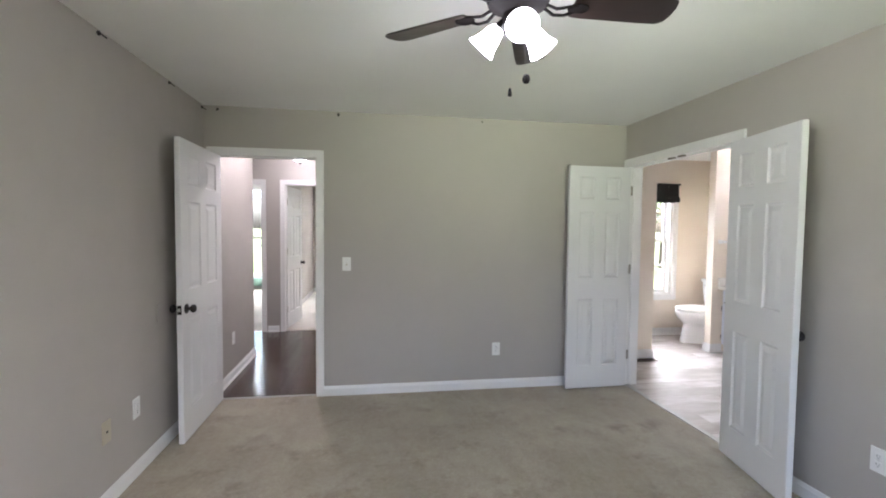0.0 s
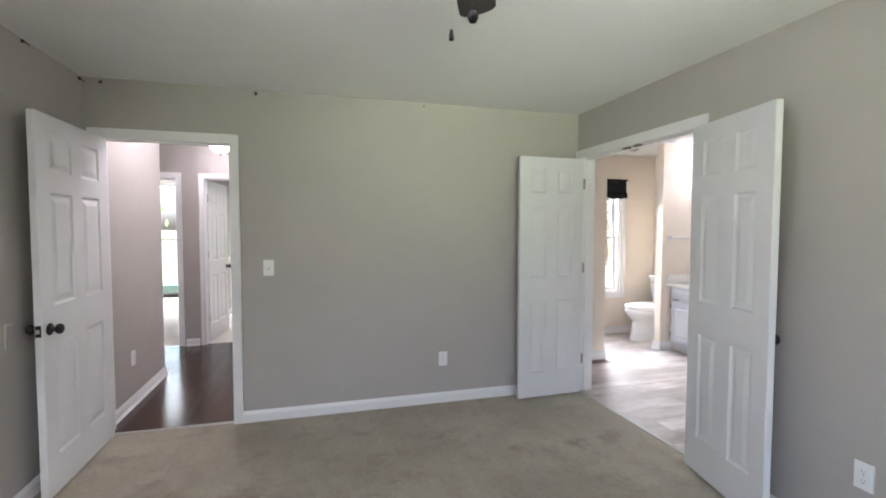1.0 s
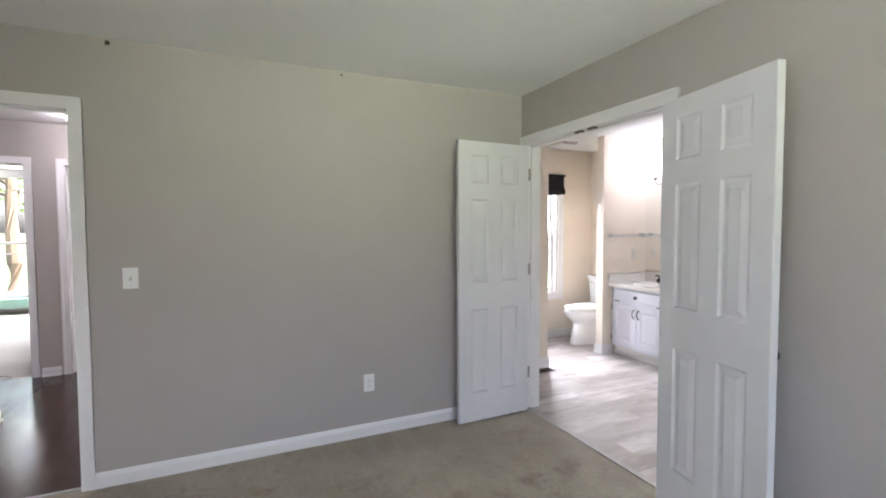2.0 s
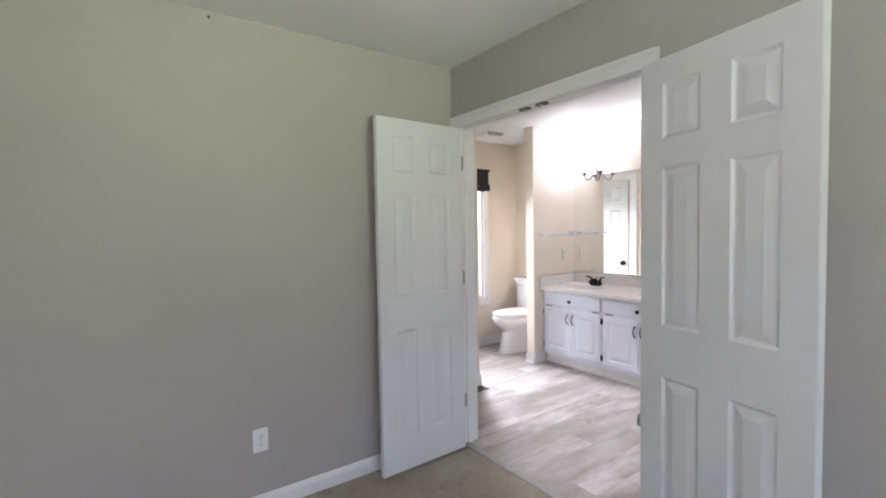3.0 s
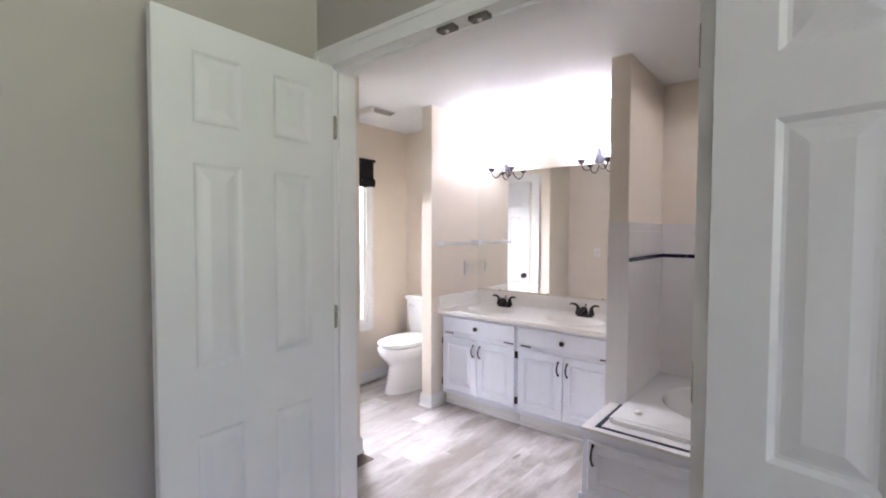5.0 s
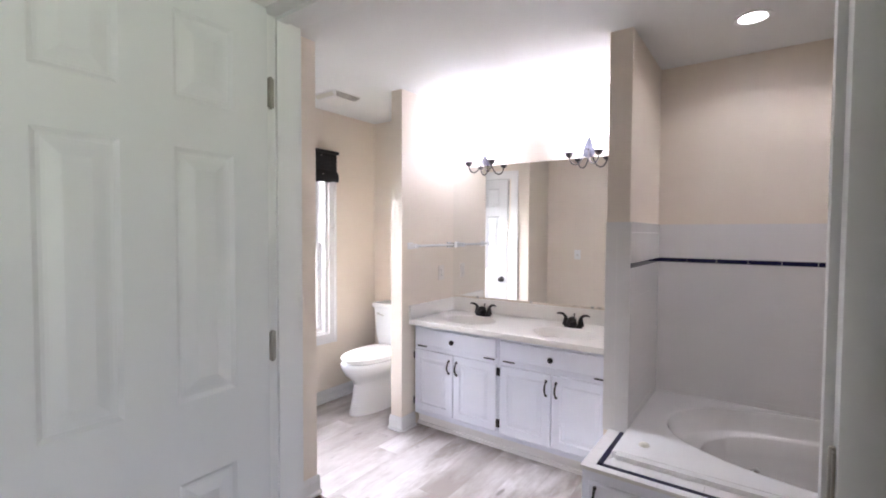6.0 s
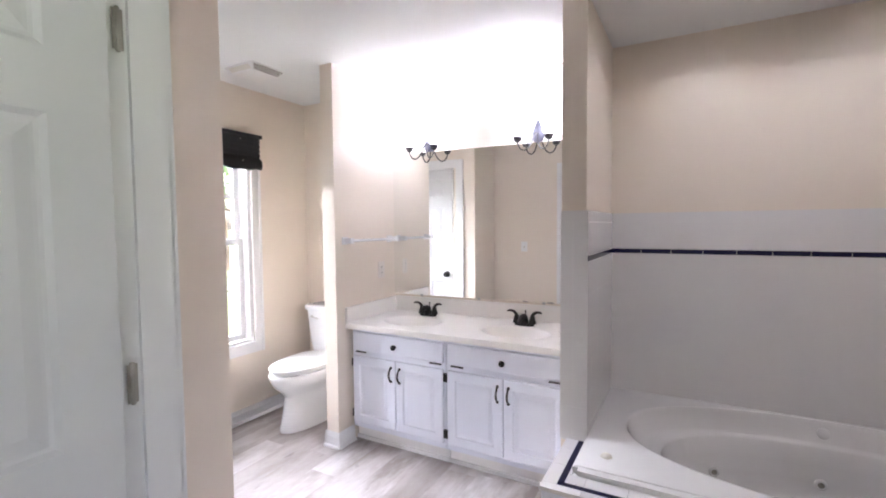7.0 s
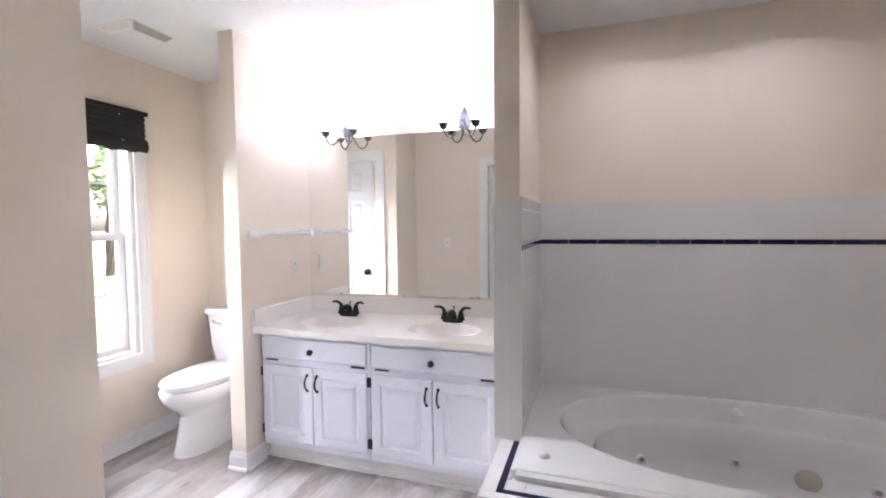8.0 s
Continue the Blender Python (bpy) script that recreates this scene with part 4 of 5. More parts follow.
ct = thing("countertop", "cream cultured-marble vanity top with two moulded oval basins", "countertop", "", pose(0, 0, 0))
part("slab", counter_mesh(), M_MARBLE, ct, "", True)
part("backsplash", along_vanity_wall(rbox(-0.0225, -0.0005, 3.446, 4.862, 0.801, 0.905, 0.004, 2)), M_MARBLE, ct)
part("side_splash", rbox(4.392, 4.964, 4.863, 4.884, 0.801, 0.900, 0.004, 2), M_MARBLE, ct)
for sy in (3.815, 4.53):
    part("drain", lathe([(0, 0.002), (0.012, 0.003), (0.022, 0.002), (0.024, 0), (0, 0)], 18, Matrix.Translation((4.66, sy, 0.670))), M_BRONZE, ct, "dark basin drain", True)


def faucet(y):
    ob = thing("faucet", "dark bronze two-handle centerset faucet on the vanity", "faucet", "vanity faucets", pose(4.845, y, 0.80))
    oval = [(0.027 * math.cos(a), 0.062 * math.copysign(abs(math.sin(a)) ** 0.7, math.sin(a))) for a in (2 * math.pi * k / 32 for k in range(32))]
    part("base_plate", loft([[(x, q, 0.0) for x, q in oval], [(x, q, 0.010) for x, q in oval], [(x * 0.9, q * 0.96, 0.016) for x, q in oval]]), M_BRONZE, ob, "", True)
    part("spout", join(lathe([(0, 0.014), (0.026, 0.014), (0.024, 0.035), (0.019, 0.058), (0.010, 0.068), (0, 0.070)], 20),
                       tube([(0.002, 0, 0.040), (-0.022, 0, 0.060), (-0.055, 0, 0.062), (-0.088, 0, 0.050), (-0.104, 0, 0.034)], [0.020, 0.019, 0.016, 0.013, 0.011], 14)), M_BRONZE, ob, "", True)
    part("lift_rod", join(tube([(0.022, 0, 0.014), (0.022, 0, 0.080)], 0.0028, 8), lathe([(0, 0.078), (0.005, 0.080), (0.006, 0.086), (0.003, 0.092), (0, 0.093)], 10, Matrix.Translation((0.022, 0, 0)))), M_BRONZE, ob, "", True)
    for s in (-1, 1):
        part("lever", join(lathe([(0, 0.014), (0.023, 0.014), (0.022, 0.024), (0.017, 0.044), (0.0135, 0.060), (0.010, 0.070), (0, 0.073)], 18, Matrix.Translation((0, s * 0.051, 0))),
                           tube([(0.0, s * 0.050, 0.058), (0.0, s * 0.058, 0.075), (-0.002, s * 0.074, 0.087), (-0.004, s * 0.096, 0.089), (-0.006, s * 0.112, 0.084)], [0.012, 0.010, 0.0085, 0.0075, 0.0045], 12)), M_BRONZE, ob, "curved lever handle", True)
    return ob


faucet(3.824)
faucet(4.524)

mir = thing("mirror", "large frameless wall mirror above the vanity", "mirror", "", pose(0, 0, 0))
part("mirror_glass", along_vanity_wall(rbox(-0.0065, -0.0005, 3.444, 4.8835, 0.920, 1.957, 0)), M_MIRROR, mir)
for yy in (3.75, 4.2, 4.65):
    part("clip", along_vanity_wall(rbox(-0.0105, -0.0005, yy - 0.009, yy + 0.009, 0.910, 0.926, 0.002)), M_STEEL, mir)


def sconce(y):
    ob = thing("wall_sconce", "two-arm dark metal wall sconce with lit frosted shades", "wall sconce", "mirror sconces", pose(5.038 - (y - 3.444) * SKEW, y, 1.953))
    leaf = [(0.0, 0.150), (0.015, 0.122), (0.031, 0.085), (0.041, 0.048), (0.036, 0.018), (0.018, 0.000), (-0.018, 0.000), (-0.036, 0.018), (-0.041, 0.048), (-0.031, 0.085), (-0.015, 0.122)]
    part("back_plate", loft([[(0.0, u, v) for u, v in leaf], [(-0.006, u, v) for u, v in leaf], [(-0.014, u * 0.75, 0.055 + (v - 0.055) * 0.78) for u, v in leaf], [(-0.022, u * 0.35, 0.05 + (v - 0.055) * 0.4) for u, v in leaf]]), M_PLATE, ob, "grey pointed metal back plate", True)
    for s in (-1, 1):
        pts = [(-0.016, s * 0.004, 0.055), (-0.040, s * 0.008, 0.060), (-0.060, s * 0.013, 0.035), (-0.075, s * 0.022, -0.010), (-0.088, s * 0.038, -0.042), (-0.100, s * 0.060, -0.056), (-0.108, s * 0.082, -0.046), (-0.112, s * 0.096, -0.022), (-0.112, s * 0.100, 0.0)]
        arm = part("arm", tube(pts, 0.0048, 8), M_SCONCE, ob, "", True)
        m = Matrix.Translation((-0.112, s * 0.100, 0))
        part("cup", lathe([(0, -0.006), (0.008, -0.006), (0.011, -0.002), (0.021, 0.001), (0.022, 0.006), (0.017, 0.009), (0.025, 0.012), (0.0265, 0.018), (0.022, 0.021), (0.030, 0.024), (0.031, 0.031), (0.0, 0.031)], 20, m), M_SCONCE, arm, "stepped dark metal cup", True)
        part("shade", lathe([(0.0, 0.031), (0.020, 0.032), (0.034, 0.047), (0.042, 0.077), (0.050, 0.112), (0.058, 0.127), (0.055, 0.1275), (0.047, 0.112), (0.039, 0.077), (0.031, 0.049), (0.018, 0.035), (0.0, 0.034)], 20, m), M_SCONCE_GLASS, arm, "lit frosted glass bell shade", True)
        part("bulb", lathe([(0, 0.037), (0.012, 0.038), (0.016, 0.058), (0.020, 0.078), (0.014, 0.095), (0, 0.101)], 12, m), M_SCONCE_GLOW, ob, "lit bulb", True)
    return ob


sconce(4.578)
sconce(3.791)

# towel bar on the partition
tb = thing("towel_bar", "white porcelain towel bar on the partition", "towel bar", "", pose(0, 0, 0))
part("bar", tube([(4.40, 4.832, 1.335), (4.89, 4.832, 1.335)], 0.009, 12), M_PORCELAIN, tb, "", True)
for x in (4.40, 4.89):
    part("post", join(rbox(x - 0.024, x + 0.024, 4.873, 4.885, 1.311, 1.359, 0.004, 2), rbox(x - 0.015, x + 0.015, 4.816, 4.874, 1.318, 1.352, 0.008, 2)), M_PORCELAIN, tb, "", True)

# ---------------------------------------------------------------- toilet
TX, TY = 4.945, 5.375      # wall side of the tank, middle line


def egg(cx, cy, front, back, half, z, n=28, p=2.2):
    pts = []
    for i in range(n):
        a = 2 * math.pi * i / n
        c, s = math.cos(a), math.sin(a)
        rx = back if c > 0 else front
        pts.append((cx + rx * math.copysign(abs(c) ** (2 / p), c), cy + half * math.copysign(abs(s) ** (2 / p), s), z))
    return pts


wc = thing("toilet", "white porcelain two-piece toilet with closed lid", "toilet", "", pose(0, 0, 0))
rings = [egg(4.62, TY, 0.333, 0.20, 0.120, 0.0), egg(4.62, TY, 0.335, 0.20, 0.122, 0.02), egg(4.62, TY, 0.318, 0.20, 0.110, 0.08), egg(4.62, TY, 0.296, 0.20, 0.103, 0.18), egg(4.61, TY, 0.275, 0.20, 0.108, 0.235),
         egg(4.60, TY, 0.290, 0.20, 0.124, 0.272), egg(4.585, TY, 0.322, 0.20, 0.155, 0.312), egg(4.575, TY, 0.338, 0.20, 0.176, 0.350), egg(4.57, TY, 0.346, 0.20, 0.185, 0.385), egg(4.57, TY, 0.346, 0.20, 0.185, 0.404), egg(4.57, TY, 0.34, 0.20, 0.181, 0.414)]
part("bowl", loft(rings), M_PORCELAIN, wc, "", True)
part("rear_deck", rbox(4.68, 4.93, TY - 0.11, TY + 0.11, 0.245, 0.413, 0.03, 3), M_PORCELAIN, wc, "", True)
part("trapway", join(rbox(4.68, 4.90, TY - 0.062, TY + 0.062, 0.0, 0.30, 0.03, 3), rbox(4.70, 4.905, TY - 0.105, TY + 0.105, 0.0, 0.085, 0.025, 3)), M_PORCELAIN, wc, "", True)
part("seat", loft([egg(4.57, TY, 0.318, 0.20, 0.160, 0.4135), egg(4.57, TY, 0.326, 0.20, 0.168, 0.420), egg(4.57, TY, 0.328, 0.20, 0.170, 0.4385)]), M_PLASTIC, wc, "", True)
part("lid", loft([egg(4.575, TY, 0.345, 0.20, 0.186, 0.439), egg(4.575, TY, 0.35, 0.203, 0.190, 0.446), egg(4.575, TY, 0.345, 0.20, 0.186, 0.456), egg(4.58, TY, 0.31, 0.18, 0.162, 0.464), egg(4.60, TY, 0.15, 0.10, 0.08, 0.467)]), M_PLASTIC, wc, "closed white lid", True)


def rrect(x0, x1, y0, y1, z, r=0.03, n=6):
    pts = []
    for cx, cy, a0 in ((x1 - r, y1 - r, 0), (x0 + r, y1 - r, 90), (x0 + r, y0 + r, 180), (x1 - r, y0 + r, 270)):
        for i in range(n):
            a = radians(a0 + 90 * i / (n - 1))
            pts.append((cx + r * math.cos(a), cy + r * math.sin(a), z))
    return pts


part("tank", loft([rrect(4.775, 4.94, TY - 0.185, TY + 0.185, 0.414), rrect(4.755, 4.945, TY - 0.205, TY + 0.205, 0.55), rrect(4.74, 4.945, TY - 0.215, TY + 0.215, 0.773)]), M_PORCELAIN, wc, "", True)
part("tank_lid", loft([rrect(4.728, 4.950, TY - 0.225, TY + 0.225, 0.774), rrect(4.724, 4.952, TY - 0.229, TY + 0.229, 0.780), rrect(4.726, 4.951, TY - 0.227, TY + 0.227, 0.808), rrect(4.735, 4.945, TY - 0.218, TY + 0.218, 0.814)]), M_PORCELAIN, wc, "", True)
part("flush_lever", join(lathe([(0, 0), (0.012, 0), (0.010, 0.008), (0, 0.010)], 12, pose(4.742, TY + 0.15, 0.725, ry=-90)), tube([(4.728, TY + 0.15, 0.725), (4.724, TY + 0.11, 0.720), (4.726, TY + 0.075, 0.715)], [0.006, 0.005, 0.006], 8)), M_STEEL, wc, "metal flush lever", True)
roll = thing("toilet_tissue", "white paper roll on the tank lid", "toilet paper", "", pose(4.84, 5.20, 0.814))
part("paper", lathe([(0.02, 0), (0.052, 0), (0.053, 0.004), (0.053, 0.098), (0.052, 0.102), (0.02, 0.102), (0.02, 0)], 28), M_PLASTIC, roll, "", True)

# roman shade at the bathroom window: fine pleats above, a thicker gathered valance below
sh = thing("roman_shade", "raised black pleated fabric shade over the window", "window shade", "", pose(0, 0, 0))
part("head_rail", rbox(3.62, 4.482, 5.730, 5.764, 2.082, 2.106, 0.003), M_SHADECLOTH, sh)
for i in range(9):
    z1 = 2.082 - i * 0.0165
    part("pleat", rbox(3.622, 4.466 + 0.003 * (i % 2), 5.744 - 0.003 * (i % 2), 5.760, z1 - 0.0163, z1, 0.004), M_SHADECLOTH, sh)
rings = []
for k in range(25):
    x = 3.620 + (4.470 - 3.620) * k / 24
    sag, out = 0.006 * math.sin(k * 1.7) + 0.004 * math.sin(k * 0.6), 0.004 * math.sin(k * 0.9)
    rings.append([(x, 5.760, 1.934), (x, 5.736 + out, 1.934), (x, 5.722 + out, 1.915), (x, 5.716 + out, 1.880 + sag), (x, 5.724 + out, 1.850 + sag), (x, 5.745, 1.846 + sag), (x, 5.760, 1.856)])
part("valance", loft(rings), M_SHADECLOTH, sh, "gathered lower folds", True)
for z in (2.06, 1.905):
    part("cord_ring", lathe([(0.002, 0), (0.004, 0.001), (0.004, 0.003), (0.002, 0.004)], 10, pose(4.30, 5.738 if z > 2 else 5.716, z, 90)), M_STEEL, sh)

# exhaust fan cover on the ceiling: a shallow hood with sloped sides, dark strips for slots along its near side
vent = thing("exhaust_fan_cover", "white slotted exhaust fan cover on the ceiling", "exhaust fan", "", pose(4.172, 5.405, H))
part("cover", loft([rrect(-0.1275, 0.1275, -0.13, 0.13, 0.0, 0.010), rrect(-0.1275, 0.1275, -0.13, 0.13, -0.006, 0.010), rrect(-0.097, 0.097, -0.097, 0.097, -0.034, 0.010), rrect(-0.092, 0.092, -0.092, 0.092, -0.036, 0.010)]), M_VENT, vent)
bm = rbox(-0.015, 0.015, -0.092, 0.092, -0.0010, 0.0012, 0.0005)
bm.transform(pose(-0.1125, 0, -0.020, ry=43))
part("end_grille", bm, M_CREAM, vent, "cream end grille")
# solid dark strips; their colour stands for the shade inside the slots
for i in range(5):
    f = 0.12 + i * 0.19
    bm = rbox(-0.116 + 0.03 * f, 0.120 - 0.03 * f, -0.0021, 0.0021, -0.0012, 0.0012, 0)
    bm.transform(pose(0, -0.130 + 0.033 * f, -0.006 - 0.028 * f, rx=-40))
    part("slot", bm, M_VENTSLOT, vent, "dark strip standing for a shaded slot")

# recessed lamps over the tub
for cx, cy in CANS:
    cl = thing("recessed_lamp", "white recessed ceiling lamp over the tub, lit", "ceiling lamp", "recessed lamps", pose(cx, cy, H))
    part("trim_ring", lathe([(0.054, 0.003), (0.057, -0.001), (0.079, 0), (0.081, -0.004), (0.076, -0.007), (0.060, -0.005), (0.054, 0.003)], 36), M_PLASTIC, cl, "", True)
    part("baffle", lathe([(0.0545, 0.0), (0.053, 0.05), (0.049, 0.10), (0.0, 0.105), (0.0, 0.112), (0.052, 0.11), (0.0555, 0.05), (0.0555, 0.0)], 36), M_PLASTIC, cl, "", True)
    spot = new("recessed_spot", bpy.data.lights.new("recessed_spot", "SPOT"))
    spot.data.energy, spot.data.color = CAN_WATTS, (1.0, 0.95, 0.93)
    spot.data.spot_size, spot.data.spot_blend, spot.data.shadow_soft_size = radians(146), 0.32, 0.02
    spot.matrix_world = look((cx, cy, H - 0.012), (cx, cy, 0.0))
    part("lens", lathe([(0, 0.030), (0.030, 0.033), (0.046, 0.044), (0.042, 0.075), (0.02, 0.095), (0, 0.096)], 32), M_CAN_GLOW, cl, "lit lens", True)

# floor register
rg = thing("floor_register", "brown metal floor register by the closet wall", "floor register", "", pose(3.30, 4.665, 0.0))
part("frame", join(rbox(-0.15, 0.15, -0.055, -0.043, 0, 0.005, 0.001), rbox(-0.15, 0.15, 0.043, 0.055, 0, 0.005, 0.001), rbox(-0.15, -0.138, -0.043, 0.043, 0, 0.005, 0.001), rbox(0.138, 0.15, -0.043, 0.043, 0, 0.005, 0.001)), M_REGISTER, rg)
# flat near-black sheet that paints the duct's shade; no hollow below
part("dark_sheet", rbox(-0.14, 0.14, -0.045, 0.045, -0.001, 0.001, 0), M_SLOT, rg)
for i in range(14):
    x = -0.128 + i * 0.0195
    part("slat", rbox(x, x + 0.006, -0.043, 0.043, 0.001, 0.0045, 0), M_REGISTER, rg)

# ---------------------------------------------------------------- tub
DZ, RZ = 0.432, 0.458
AX, AY = 3.800, 3.405      # front and side of the tub surround
sur = thing("tub_surround", "white panelled tub surround with tiled deck and navy border", "tub surround", "", pose(0, 0, 0))
part("front_panel", rbox(AX, AX + 0.03, 1.302, AY, 0.0, DZ - 0.016, 0.002), M_CABINET, sur)
part("side_panel", rbox(AX + 0.0305, 4.238, AY - 0.03, AY, 0.0, DZ - 0.016, 0.002), M_CABINET, sur)
part("deck_board", rbox(AX - 0.008, 4.004, 1.302, AY + 0.008, DZ - 0.0155, DZ - 0.0075, 0.001), M_GROUT, sur)
part("deck_board", rbox(4.005, 4.238, 3.30, AY + 0.008, DZ - 0.0155, DZ - 0.0075, 0.001), M_GROUT, sur)
part("base_moulding", join(run_profile(base_profile(0.085, 0.016), (AX, 1.302, 0), (AX, AY + 0.016, 0), (-1, 0)), run_profile(base_profile(0.085, 0.016), (AX - 0.016, AY, 0), (4.238, AY, 0), (0, 1))), M_CABINET, sur)


def access_door(y0, y1, z0, z1):
    bm = bmesh.new()
    rings = [(0, 0.0), (0, -0.012), (0.006, -0.017), (0.05, -0.017), (0.057, -0.010), (0.064, -0.010), (0.09, -0.016)]
    loops = [[bm.verts.new((AX + d, y, z)) for y, z in ((y0 + q, z0 + q), (y1 - q, z0 + q), (y1 - q, z1 - q), (y0 + q, z1 - q))] for q, d in rings]
    for a, b in zip(loops, loops[1:]):
        for e in range(4):
            f = (e + 1) % 4
            bm.faces.new((a[e], a[f], b[f], b[e]))
    bm.faces.new(loops[-1])
    bmesh.ops.recalc_face_normals(bm, faces=bm.faces)
    return bm


for ya, yb in ((2.72, 3.375), (2.03, 2.69), (1.34, 2.00)):
    ad = part("access_door", access_door(ya, yb, 0.115, 0.372), M_CABINET, sur)
    part("handle", bow_handle(yb - 0.03, 0.305, 0.10, AX - 0.017), M_BRONZE, ad, "dark bow handle", True)


def tub_mesh():
    """Oval basin in a flat rim; a ledge runs round inside."""
    x0, x1, y0, y1 = 3.955, 4.952, 1.312, 3.3245
    cx, cy, a, b = 4.490, 2.316, 0.440, 0.864
    n = 64
    bm = bmesh.new()

    def ring(fa, fb, z, dx=0.0):
        out = []
        for i in range(n):
            t = 2 * math.pi * i / n
            c, s = math.cos(t), math.sin(t)
            out.append((cx + dx + a * fa * math.copysign(abs(c) ** 0.9, c), cy + b * fb * math.copysign(abs(s) ** 0.9, s), z))
        return out

    outer = []
    for i in range(n):
        t = 2 * math.pi * i / n
        dx, dy = math.cos(t) * a, math.sin(t) * b
        k = min(((x1 - cx) if dx > 0 else (cx - x0)) / abs(dx) if abs(dx) > 1e-6 else 99, ((y1 - cy) if dy > 0 else (cy - y0)) / abs(dy) if abs(dy) > 1e-6 else 99)
        outer.append((cx + dx * k, cy + dy * k))
    for q in ((x0, y0), (x1, y0), (x1, y1), (x0, y1)):
        i = min(range(n), key=lambda j: (outer[j][0] - q[0]) ** 2 + (outer[j][1] - q[1]) ** 2)
        outer[i] = q
    inner = [(x + (cx - x) * 0.012, y + (cy - y) * 0.012) for x, y in outer]
    rings = [[(x, y, DZ - 0.02) for x, y in outer], [(x, y, RZ - 0.006) for x, y in outer], [(x, y, RZ) for x, y in inner],
             ring(1.04, 1.022, RZ), ring(1.014, 1.008, RZ), ring(1.003, 1.002, RZ - 0.002), ring(0.994, 0.996, RZ - 0.010), ring(0.991, 0.9935, RZ - 0.020), ring(0.965, 0.968, 0.40), ring(0.945, 0.935, 0.362),
             ring(0.930, 0.91, 0.350), ring(0.905, 0.845, 0.345), ring(0.890, 0.825, 0.335), ring(0.87, 0.79, 0.25), ring(0.85, 0.76, 0.17), ring(0.82, 0.71, 0.105), ring(0.74, 0.62, 0.068), ring(0.55, 0.5, 0.056), ring(0.2, 0.2, 0.053)]
    vr = [[bm.verts.new(p) for p in r] for r in rings]
    for r0, r1 in zip(vr, vr[1:]):
        for i in range(n):
            j = (i + 1) % n
            bm.faces.new((r0[i], r0[j], r1[j], r1[i]))
    bm.faces.new(vr[-1])
    bmesh.ops.recalc_face_normals(bm, faces=bm.faces)
    return bm


tub = thing("bathtub", "white acrylic oval jetted bathtub set in a tiled deck", "bathtub", "", pose(0, 0, 0))
part("basin", tub_mesh(), M_TUB, tub, "", True)
part("rim_lip", rbox(3.925, 3.957, 1.35, 3.30, DZ, RZ - 0.004, 0.008, 2), M_TUB, tub, "", True)


def jet(x, y, z, r, label, ang):
    m = pose(x, y, z, rz=ang) @ pose(0, 0, 0, ry=-90)
    ob = part("jet", lathe([(0, 0.002), (r * 0.4, 0.003), (r * 0.55, 0.010), (r * 0.8, 0.011), (r, 0.006), (r * 1.02, 0), (0, -0.004)], 20, m), M_TUB, tub, label, True)
    part("nozzle", lathe([(0, 0.004), (r * 0.3, 0.010), (r * 0.52, 0.0105), (r * 0.55, 0.007), (0, 0.003)], 14, m), M_DULLSTEEL, ob, "brass-toned nozzle", True)


def basin_x(y, fa, fb):
    """Back surface of the basin at y, for a ring's two factors."""
    q = min(1.0, abs(y - 2.316) / (0.864 * fb)) ** (1 / 0.9)
    return 4.490 + 0.440 * fa * (1 - q * q) ** 0.45


for jy, turn in ((2.80, 22), (2.355, 2), (1.83, -22)):
    jet(basin_x(jy, 0.85, 0.76) - 0.001, jy, 0.17, 0.026, "round whirlpool jet", turn)
m_s = pose(basin_x(2.06, 0.84, 0.74) - 0.002, 2.06, 0.14, rz=-10) @ pose(0, 0, 0, ry=-84)
part("suction_cover", lathe([(0, 0.016), (0.02, 0.015), (0.046, 0.010), (0.054, 0.0), (0, -0.004)], 24, m_s), M_SUCTION, tub, "round cream suction cover", True)
part("overflow_cap", lathe([(0, 0.010), (0.018, 0.009), (0.026, 0.004), (0.027, 0), (0, -0.003)], 20, pose(basin_x(2.34, 0.962, 0.965), 2.34, 0.402, rz=0) @ pose(0, 0, 0, ry=-78)), M_TUB, tub, "round white cap", True)
part("air_control", lathe([(0, 0.012), (0.014, 0.012), (0.020, 0.008), (0.024, 0.0), (0, 0)], 20, Matrix.Translation((4.085, 3.215, RZ))), M_CREAM, tub, "cream air control button", True)

# ---------------------------------------------------------------- floor planks and tiles
def piece(name, mesh, parent, at):
    ob = new(name, mesh)
    ob.parent = parent
    ob.location = at
    return ob


def plank_mesh(ln, wd, along, mat, t=0.009):
    g = 0.0004 if along == "x" else 0.0002
    bm = rbox(g, (ln if along == "x" else wd) - g, g, (wd if along == "x" else ln) - g, -t, 0.0, 0.0005 if along == "x" else 0)
    return mesh_of("plank", bm, mat)


def lay(parent, x0, x1, y0, y1, along, wd, ln, mat, z, seed):
    rnd = random.Random(seed)
    made = {}
    a0, a1, b0, b1 = (x0, x1, y0, y1) if along == "x" else (y0, y1, x0, x1)
    b = b0
    while b < b1 - 0.01:
        w = min(wd, b1 - b)
        a = a0 - rnd.uniform(0.05, 0.95) * ln
        while a < a1 - 0.01:
            s, e = max(a, a0), min(a + ln, a1)
            a += ln
            if e - s < 0.03:
                continue
            key = (round(e - s, 3), round(w, 3))
            if key not in made:
                made[key] = plank_mesh(key[0], key[1], along, mat)
            piece("plank", made[key], parent, (s, b, z) if along == "x" else (b, s, z))
        b += w


lay(floor_bath, 2.672, 4.957, 1.30, 5.78, "x", 0.178, 1.22, M_BATHFLOOR, 0.0, 5)
lay(floor_hall, -1.045, 0.25, 4.055, 6.60, "y", 0.085, 1.1, M_HALLFLOOR, 0.0, 8)
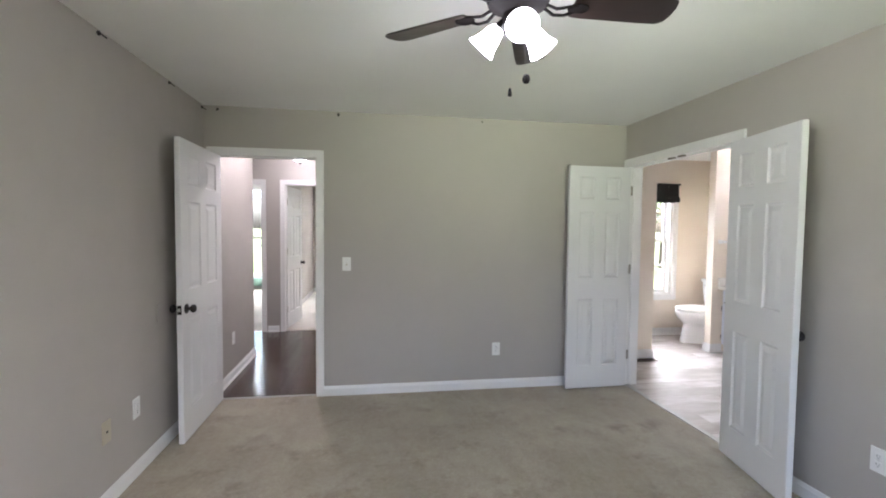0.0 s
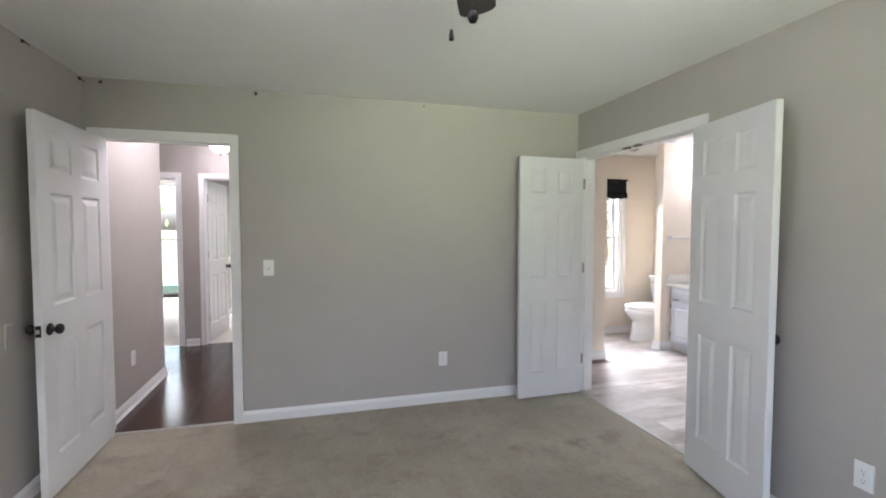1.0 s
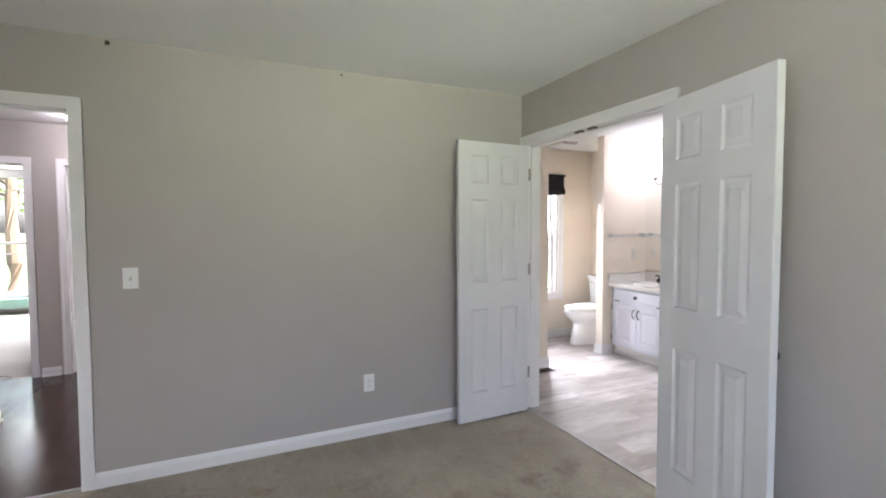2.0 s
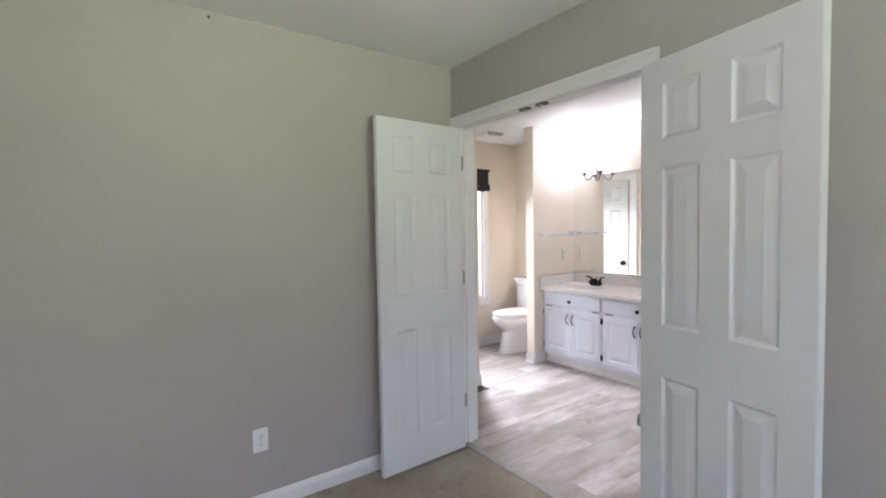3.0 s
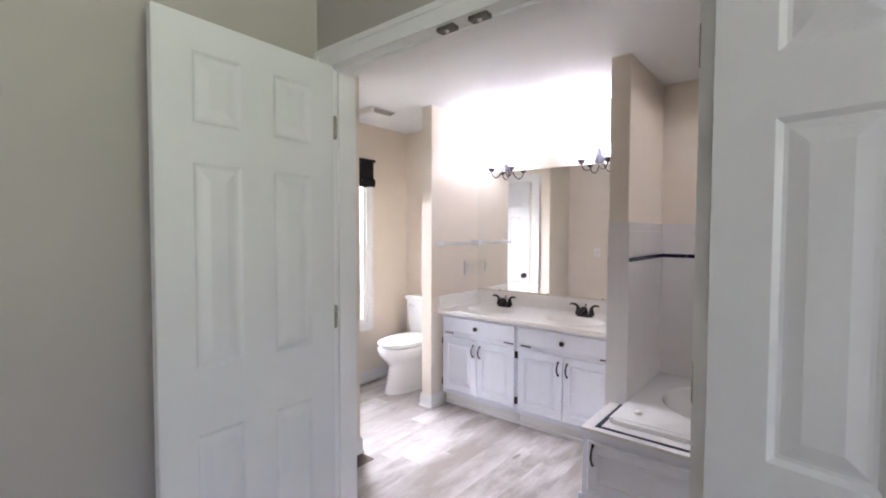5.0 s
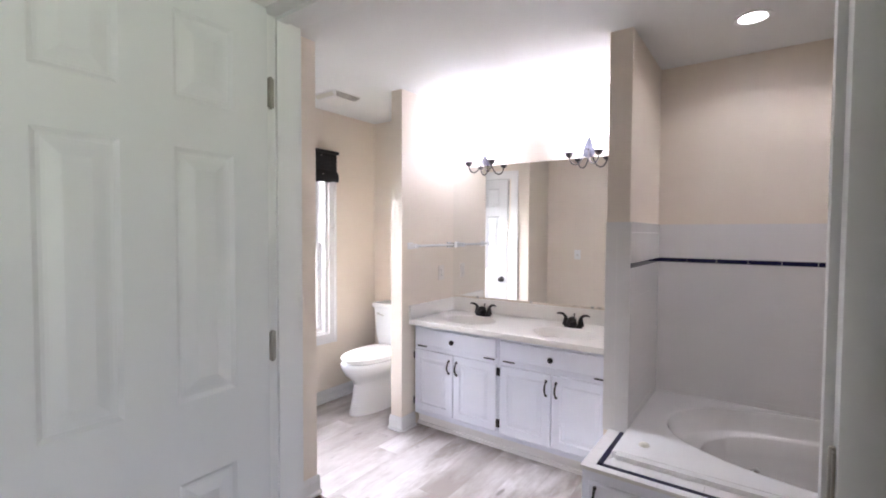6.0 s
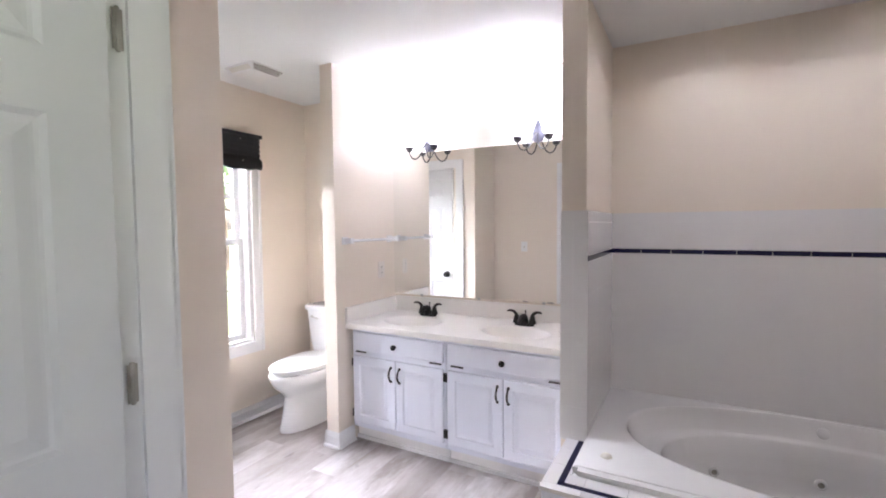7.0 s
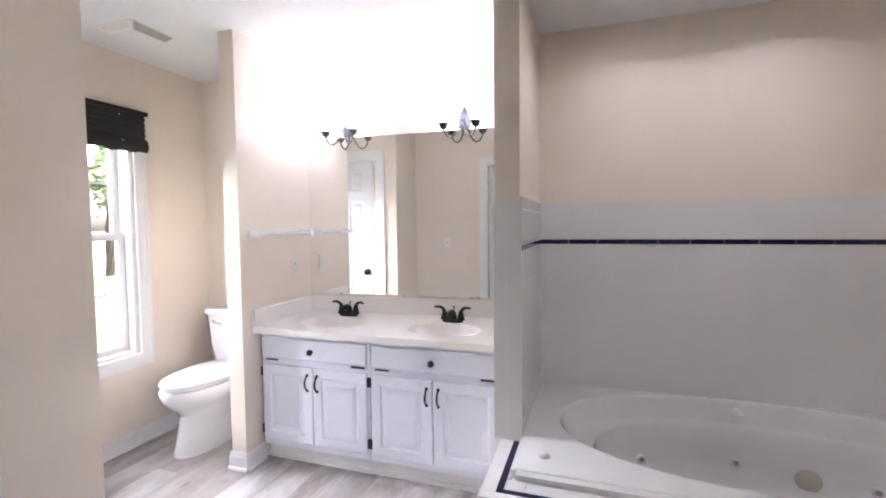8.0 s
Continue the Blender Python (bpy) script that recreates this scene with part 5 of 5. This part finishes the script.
lay(floor_hall, -3.6, -1.047, 5.40, 6.60, "y", 0.085, 1.1, M_HALLFLOOR, 0.0, 9)

# tile on the tub walls
TW, TH = 0.153, 0.153
tile_meshes = {}


def tile(parent, name, u0, u1, z0, z1, face, fixed, mat, thick=0.008):
    """One glazed tile. face 'x': stands on the wall at x=fixed and faces -x, runs along y; 'y': faces -y at y=fixed, runs along x; 'f': end face."""
    w, h = u1 - u0, z1 - z0
    if w < 0.012 or h < 0.008:
        return
    key = (round(w, 3), round(h, 3), face, mat.name, thick)
    if key not in tile_meshes:
        g = 0.0005
        bm = rbox(-thick, 0, g, key[0] - g, g, key[1] - g, 0.0008) if face == "x" else rbox(g, key[0] - g, -thick, 0, g, key[1] - g, 0.0008)
        tile_meshes[key] = mesh_of(name, bm, mat)
    piece(name, tile_meshes[key], parent, (fixed, u0, z0) if face == "x" else (u0, fixed, z0))


def tile_field(parent, face, fixed, u0, u1, from_high):
    us = []
    u = u1 if from_high else u0
    while (u > u0 + 0.001) if from_high else (u < u1 - 0.001):
        v = max(u - TW, u0) if from_high else min(u + TW, u1)
        us.append((min(u, v), max(u, v)))
        u = v
    for a, b in us:
        for k in range(6):
            z1 = 1.2585 - k * TH
            if z1 > 0.44:
                tile(parent, "tile", a, b, max(z1 - TH, 0.44), z1, face, fixed, M_TILE)
        tile(parent, "border_tile", a + 0.0003, b - 0.0003, 1.260, 1.2855, face, fixed, M_NAVY, 0.0105)
        tile(parent, "tile", a, b, 1.287, 1.437, face, fixed, M_TILE)
        tile(parent, "cap_tile", a, b, 1.438, 1.490, face, fixed, M_TILE)


tw1 = solid("tile_bed_back", rbox(4.9480, 4.9568, 1.302, 3.332, 0.44, 1.4885, 0), M_GROUT, "white tiled tub wall with a navy border line", "tiled wall")
tile_field(tw1, "x", 4.9554, 1.302, 3.322, True)
tw2 = solid("tile_bed_wing", rbox(4.232, 4.946, 3.3230, 3.3317, 0.44, 1.4885, 0), M_GROUT, "white tiled side of the wing wall with a navy border line", "tiled wall")
tile_field(tw2, "y", 3.3304, 4.232, 4.946, True)
tw3 = solid("tile_bed_end", rbox(4.2302, 4.2388, 3.324, 3.442, DZ - 0.008, 1.4885, 0), M_GROUT, "white tiled end of the wing wall", "tiled wall")
z = DZ
while z < 1.43:
    zz = min(z + TH, 1.437)
    tile(tw3, "tile", 3.3905, 3.444, z, zz, "x", 4.2374, M_TILE)
    tile(tw3, "tile", 3.3235, 3.3865, z, zz, "x", 4.2374, M_TILE, 0.0095)
    z += TH
tile(tw3, "cap_tile", 3.3235, 3.444, 1.438, 1.490, "x", 4.2374, M_TILE)

# deck tiles: an outer row, the navy border, an inner row
def flat_tile(name, x0, x1, y0, y1, mat, rise=0.0):
    if x1 - x0 < 0.012 or y1 - y0 < 0.012:
        return
    g = 0.0005
    key = (round(x1 - x0, 3), round(y1 - y0, 3), "flat", mat.name, rise)
    if key not in tile_meshes:
        tile_meshes[key] = mesh_of(name, rbox(g, key[0] - g, g, key[1] - g, -0.0075, rise, 0.0014), mat)
    piece(name, tile_meshes[key], sur, (x0, y0, DZ))


E0, E1, E2 = AX - 0.008, AX + 0.034, AX + 0.057
y = AY + 0.008
while y > 1.31:
    yn = max(y - TW, 1.302)
    flat_tile("deck_tile", E0, E1, yn, y, M_TILE)
    if y < AY - 0.02:
        ya = min(y, AY - 0.0486)
        flat_tile("border_tile", E1, E2, yn, ya, M_NAVY, 0.0015)
        flat_tile("deck_tile", E2, 3.925, yn, min(y, AY - 0.072), M_TILE)
    else:
        flat_tile("border_tile", E1, E2, yn, AY - 0.0486, M_NAVY, 0.0015)
        flat_tile("deck_tile", E2, 3.925, yn, AY - 0.072, M_TILE)
    y = yn
x = E1
while x < 4.23:
    xn = min(x + TW, 4.237)
    flat_tile("deck_tile", x, xn, AY - 0.048, AY + 0.008, M_TILE)
    flat_tile("border_tile", x, min(xn, 4.228), AY - 0.072, AY - 0.0485, M_NAVY, 0.0015)
    if xn > 3.93:
        flat_tile("deck_tile", max(x, 3.927), min(xn, 4.228), 3.320, AY - 0.072, M_TILE)
    x = xn
